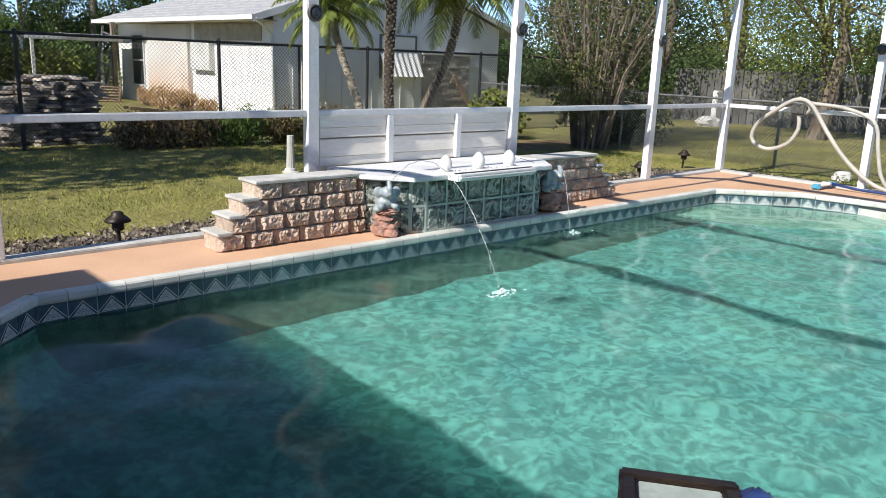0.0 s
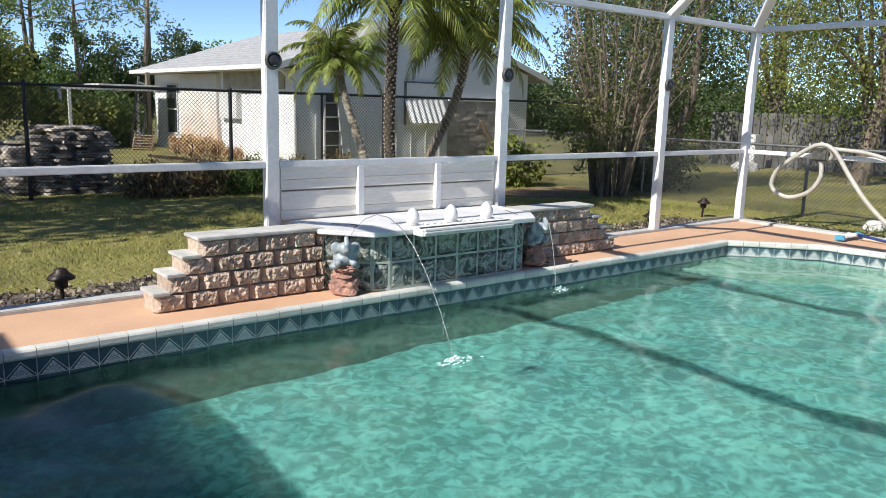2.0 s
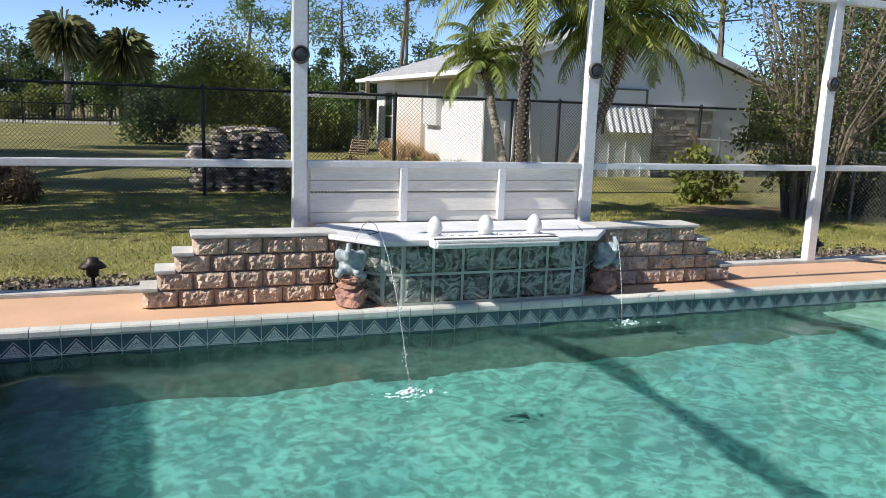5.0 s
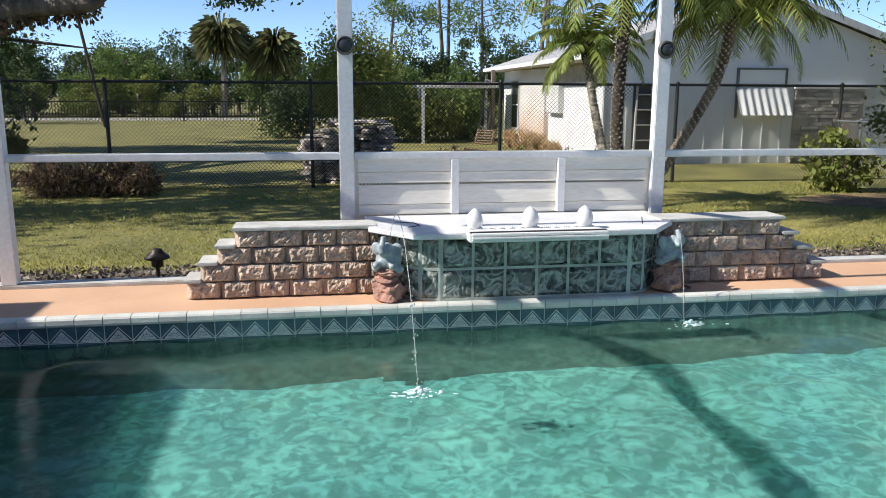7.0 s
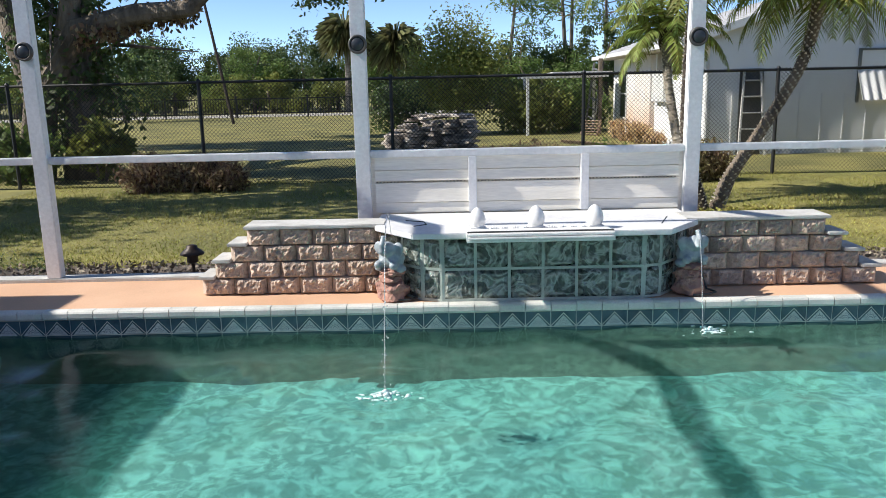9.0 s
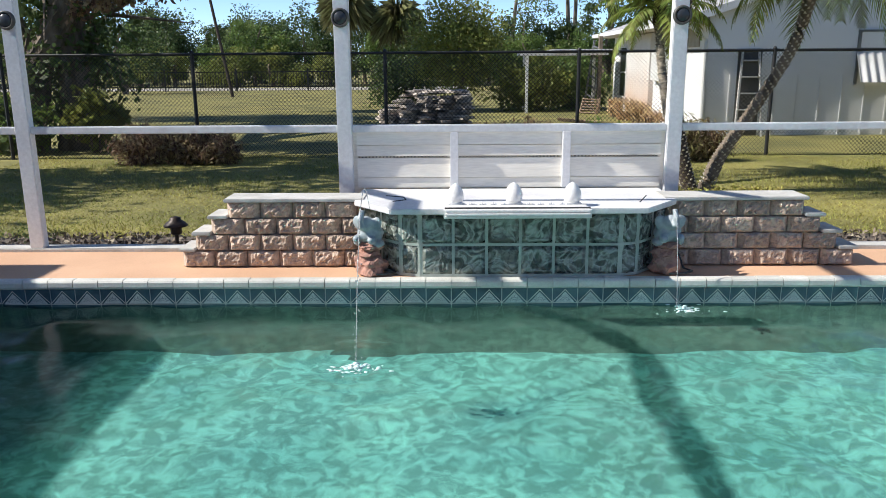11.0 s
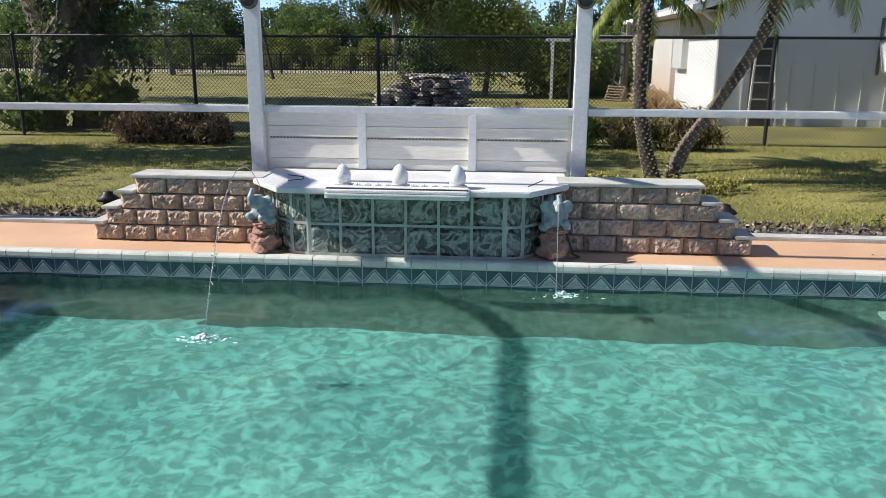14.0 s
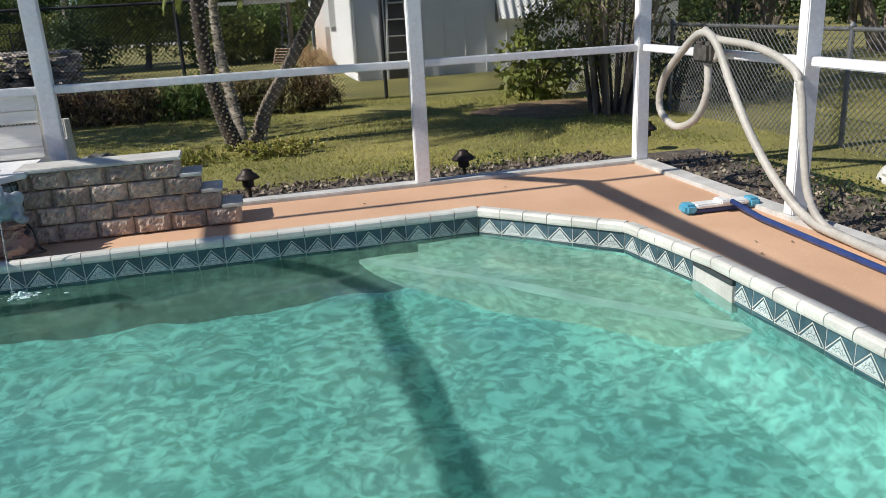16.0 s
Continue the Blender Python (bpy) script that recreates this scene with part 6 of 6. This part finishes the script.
    v = [bm.verts.new(c) for c in ((17.5, 32.5, 2.0), (26.5, 32.5, 2.0), (26.5, 40.5, 2.0), (17.5, 40.5, 2.0), (20, 36.5, 3.4), (24, 36.5, 3.4))]
    for q in ((0, 1, 5, 4), (1, 2, 5), (2, 3, 4, 5), (3, 0, 4), (3, 2, 1, 0)):
        bm.faces.new([v[i] for i in q])
    part("roof", bm, M_ROOF, nb).matrix_parent_inverse = inv
    for x in (19, 22):
        bm = bmesh.new()
        box(bm, x, 32.96, 0.5, x + 1.3, 33.0, 1.5)
        part("window", bm, M_DARKWIN, nb).matrix_parent_inverse = inv


build_distance()


# ---------------------------------------------------------------- beds and grass
def build_beds():
    rng = np.random.default_rng(55)
    bm = bmesh.new()
    n = 60
    lo = [bm.verts.new((-1.2 + 10.9 * k / n, 5.195, -0.094)) for k in range(n + 1)]
    hi = [bm.verts.new((-1.2 + 10.9 * k / n, 6.0 + 0.16 * noise.noise(Vector((k * 0.35, 0, 0))) + 0.05 * math.sin(k * 1.3), -0.100)) for k in range(n + 1)]
    for k in range(n):
        bm.faces.new((lo[k], lo[k + 1], hi[k + 1], hi[k]))
    bed = thing("mulch_bed", bm, M_MULCH, "dark mulch bed along the back of the curb", "flower bed", kind="structure")
    bm = bmesh.new()
    lo = [bm.verts.new((9.675, -3 + 8.8 * k / n, -0.094)) for k in range(n + 1)]
    hi = [bm.verts.new((10.55 + 0.2 * noise.noise(Vector((k * 0.3, 3, 0))), -3 + 8.8 * k / n, -0.102)) for k in range(n + 1)]
    for k in range(n):
        bm.faces.new((lo[k], hi[k], hi[k + 1], lo[k + 1]))
    thing("mulch_bed", bm, M_MULCH, "dark mulch bed beside the side curb", "flower bed", kind="structure")
    p = np.stack([rng.uniform(-1.2, 9.7, 5200), 5.22 + 0.85 * rng.uniform(0, 1, 5200) ** 0.9, np.full(5200, -0.085)], 1)
    p2 = np.stack([9.7 + 0.95 * rng.uniform(0, 1, 2600), rng.uniform(-1.5, 5.6, 2600), np.full(2600, -0.085)], 1)
    tagged(leaf_cloud("mulch_litter", np.concatenate([p, p2]), 0.024, material("litter", (0.30, 0.245, 0.19), (0.10, 0.08, 0.06), rough=0.9, island=0.6, bump=0), rng, 2.0, 0), "brown leaf litter and bark chips in the bed", "litter", kind="stuff")
    p = clumps(rng, (10.2, 3.2, -0.02), (0.38, 2.3, 0.05), 46, 30, 0.05)
    p[:, 2] = np.maximum(p[:, 2], -0.09)
    q = clumps(rng, (8.6, 5.75, -0.04), (1.0, 0.22, 0.06), 14, 30, 0.05)
    r = clumps(rng, (0.3, 5.7, -0.04), (1.0, 0.25, 0.07), 14, 30, 0.05)
    tagged(leaf_cloud("ground_cover", np.concatenate([p, q, r]), 0.013, M_LEAF_DARK, rng), "low dark creeping plants in the shaded bed", "ground cover", kind="stuff")
    # earth patch by the tall shrub
    bm = bmesh.new()
    c = [bm.verts.new((10.7 + 1.1 * math.cos(a) * (1 + 0.2 * math.sin(3 * a)), 9.0 + 0.9 * math.sin(a), ground_z(10.7, 9) + 0.008)) for a in [2 * math.pi * k / 40 for k in range(40)]]
    bm.faces.new(c)
    thing("bare_patch", bm, material("bare_earth", (0.24, 0.15, 0.09), (0.13, 0.09, 0.055), rough=0.95, scale=5, bump=0.8, bump_scale=40), "bare reddish earth patch under the shrub", "soil", kind="structure")
    bm = bmesh.new()
    blob(bm, (11.06, 4.09, -0.06), (0.16, 0.12, 0.09), 3, 0.3)
    thing("pale_rock", bm, M_CAP, "pale rounded rock lying on the grass", "rock")
    bm = bmesh.new()
    blob(bm, (19.6, 10.9, -0.1), (0.4, 0.3, 0.2), 5, 0.3)
    thing("pale_rock", bm, M_CAP, "pale rounded rock lying on the far lawn", "rock")
    bm = bmesh.new()
    box(bm, 20.3, 11.1, -0.3, 20.6, 11.25, 0.75, 0.02)
    thing("marker_post", bm, M_TRIM, "short white square post on the far lawn", "post")
    rnd = random.Random(8)
    for x, y in ((9.15, 3.02), (9.05, 2.86), (9.30, 2.95), (8.98, 3.9), (7.4, 4.72), (8.4, 4.75)):
        bm = bmesh.new()
        q = [bm.verts.new(p) for p in ((0, 0, 0.001), (0.012, 0.006, 0.006), (0.030, 0, 0.002), (0.012, -0.006, 0.004))]
        bm.faces.new(q)
        thing("fallen_leaf", bm, M_MULCH, "small curled brown leaf lying on the deck", "leaf", "fallen leaves").matrix_basis = pose(x, y, 0.0, 0, 0, rnd.uniform(0, 360))
    # grass
    n1, n2 = 95000, 34000
    x = np.concatenate([rng.uniform(-2.5, 11.0, n1), rng.uniform(10.5, 16.0, n2)])
    y = np.concatenate([5.95 + 6.3 * rng.uniform(0, 1, n1) ** 1.15, rng.uniform(-1.0, 11.8, n2)])
    z = np.array([ground_z(a, b) for a, b in zip(x, y)])
    n = n1 + n2
    h = rng.uniform(0.012, 0.036, n) * (1 + 0.5 * np.sin(x * 1.7) * np.cos(y * 2.1))
    a = rng.uniform(0, 6.28, n)
    w = rng.uniform(0.003, 0.007, n)
    lean = rng.normal(size=(n, 2)) * 0.03
    v = np.zeros((n, 3, 3))
    v[:, 0] = np.stack([x - w * np.cos(a), y - w * np.sin(a), z - 0.004], 1)
    v[:, 1] = np.stack([x + w * np.cos(a), y + w * np.sin(a), z - 0.004], 1)
    v[:, 2] = np.stack([x + lean[:, 0], y + lean[:, 1], z + h], 1)
    tagged(raw("grass", v.reshape(-1, 3), np.arange(n * 3).reshape(n, 3), M_GRASS), "short green and straw lawn grass", "grass", kind="stuff")


build_beds()


# ---------------------------------------------------------------- pool tiles and coping, piece by piece
def tile_mesh(p=0.1535):
    bm = bmesh.new()
    w, top, bot = p / 2 - 0.003, -0.060, -0.206
    box(bm, -w, 0.006, bot, w, 0.019, top)
    for f in bm.faces:
        f.material_index = 0

    def plate(pts, y, mat):
        vs = [bm.verts.new((x, y, z)) for x, z in pts]
        f = bm.faces.new(vs)
        f.material_index = mat
    apex, foot = (0.0, -0.070), -0.150
    plate([(-w * 0.80, foot), (w * 0.80, foot), (0, -0.083)], 0.0035, 1)
    for s in (-1, 1):
        plate([(s * w, foot - 0.002), (s * w, foot + 0.005), (0, apex[1] + 0.004), (0, apex[1] - 0.003)], 0.0042, 2)
    plate([(-w, foot - 0.006), (w, foot - 0.006), (w, foot - 0.002), (-w, foot - 0.002)], 0.0040, 2)
    for r0, r1 in ((0.012, 0.0145), (0.023, 0.0255)):
        k = 10
        for i in range(k):
            a0, a1 = math.pi * i / k, math.pi * (i + 1) / k
            plate([(r * math.cos(a), -0.142 + r * math.sin(a)) for r, a in ((r0, a0), (r1, a0), (r1, a1), (r0, a1))], 0.0028, 0)
    for i in range(5):
        a = math.pi * (i + 0.5) / 5
        plate([(0.028 * math.cos(a - 0.07), -0.142 + 0.028 * math.sin(a - 0.07)), (0.042 * math.cos(a), -0.142 + 0.042 * math.sin(a)), (0.028 * math.cos(a + 0.07), -0.142 + 0.028 * math.sin(a + 0.07))], 0.0028, 0)
    bmesh.ops.recalc_face_normals(bm, faces=bm.faces)
    me = bpy.data.meshes.new("tile")
    bm.to_mesh(me)
    bm.free()
    for m in (M_TILE, M_TILE_MOTIF, M_COPING):
        me.materials.append(m)
    return me


def coping_mesh(p=0.1535):
    """A bullnose coping tile: flat top, rounded nose hanging over the tile band."""
    prof = [(0.056, 0.0), (0.006, 0.002), (-0.006, -0.004), (-0.013, -0.014), (-0.014, -0.040), (-0.010, -0.052), (0.0, -0.057), (0.056, -0.057)]
    bm = bmesh.new()
    w = p / 2 - 0.0022
    a = [bm.verts.new((-w, y, z)) for y, z in prof]
    b = [bm.verts.new((w, y, z)) for y, z in prof]
    k = len(prof)
    for i in range(k):
        bm.faces.new((a[i], a[(i + 1) % k], b[(i + 1) % k], b[i]))
    bm.faces.new(a[::-1])
    bm.faces.new(b)
    bmesh.ops.recalc_face_normals(bm, faces=bm.faces)
    me = bpy.data.meshes.new("coping_tile")
    bm.to_mesh(me)
    bm.free()
    me.materials.append(M_COPING)
    return me


def build_edge():
    pool = bpy.data.objects["pool"]
    tile, cop = tile_mesh(), coping_mesh()
    pitch = 0.1535
    rnd = random.Random(3)
    k = len(POOL)
    for i in range(k):
        p, q = Vector(POOL[i]), Vector(POOL[(i + 1) % k])
        L = (q - p).length
        n = max(1, round(L / pitch))
        d = (q - p) / L
        out = Vector((d.y, -d.x))
        sx = (L / n) / pitch
        for j in range(n):
            c = p + d * (j + 0.5) * L / n
            m = Matrix(((-d.x, out.x, 0, c.x), (-d.y, out.y, 0, c.y), (0, 0, 1, rnd.uniform(-0.0012, 0.0012)), (0, 0, 0, 1))) @ Matrix.Diagonal((sx, 1, 1, 1))
            piece("coping_tile", cop, pool, m)
            if i == 1 and 2.70 < c.y + 0.0 < 2.96 or i == 2 and 2.9 < c.y < 3.06:
                continue
            piece("tile", tile, pool, m)
        # grout bed behind and between the pieces
        bm = bmesh.new()
        e = 0.0
        for y0, y1, z0, z1 in ((0.0, 0.055, -0.055, -0.0025), (0.009, 0.0195, -0.208, -0.055)):
            vs = []
            for z in (z0, z1):
                for s, y in ((-e, y0), (L + e, y0), (L + e, y1), (-e, y1)):
                    w = p + d * s + out * y
                    vs.append(bm.verts.new((w.x, w.y, z)))
            for f in ((0, 1, 2, 3), (4, 7, 6, 5), (0, 4, 5, 1), (1, 5, 6, 2), (2, 6, 7, 3), (3, 7, 4, 0)):
                bm.faces.new([vs[t] for t in f])
        part("grout", bm, M_GROUT, pool)
    # skimmer mouth in the side wall: a pale throat under a dark slot
    bm = bmesh.new()
    box(bm, 8.812, 2.72, -0.30, 8.838, 3.06, -0.085)
    part("skimmer_throat", bm, M_CAP, pool, "pale skimmer throat")
    bm = bmesh.new()
    box(bm, 8.808, 2.72, -0.085, 8.838, 3.06, -0.060)
    part("skimmer_slot", bm, M_DARKWIN, pool, "dark skimmer slot")


build_edge()
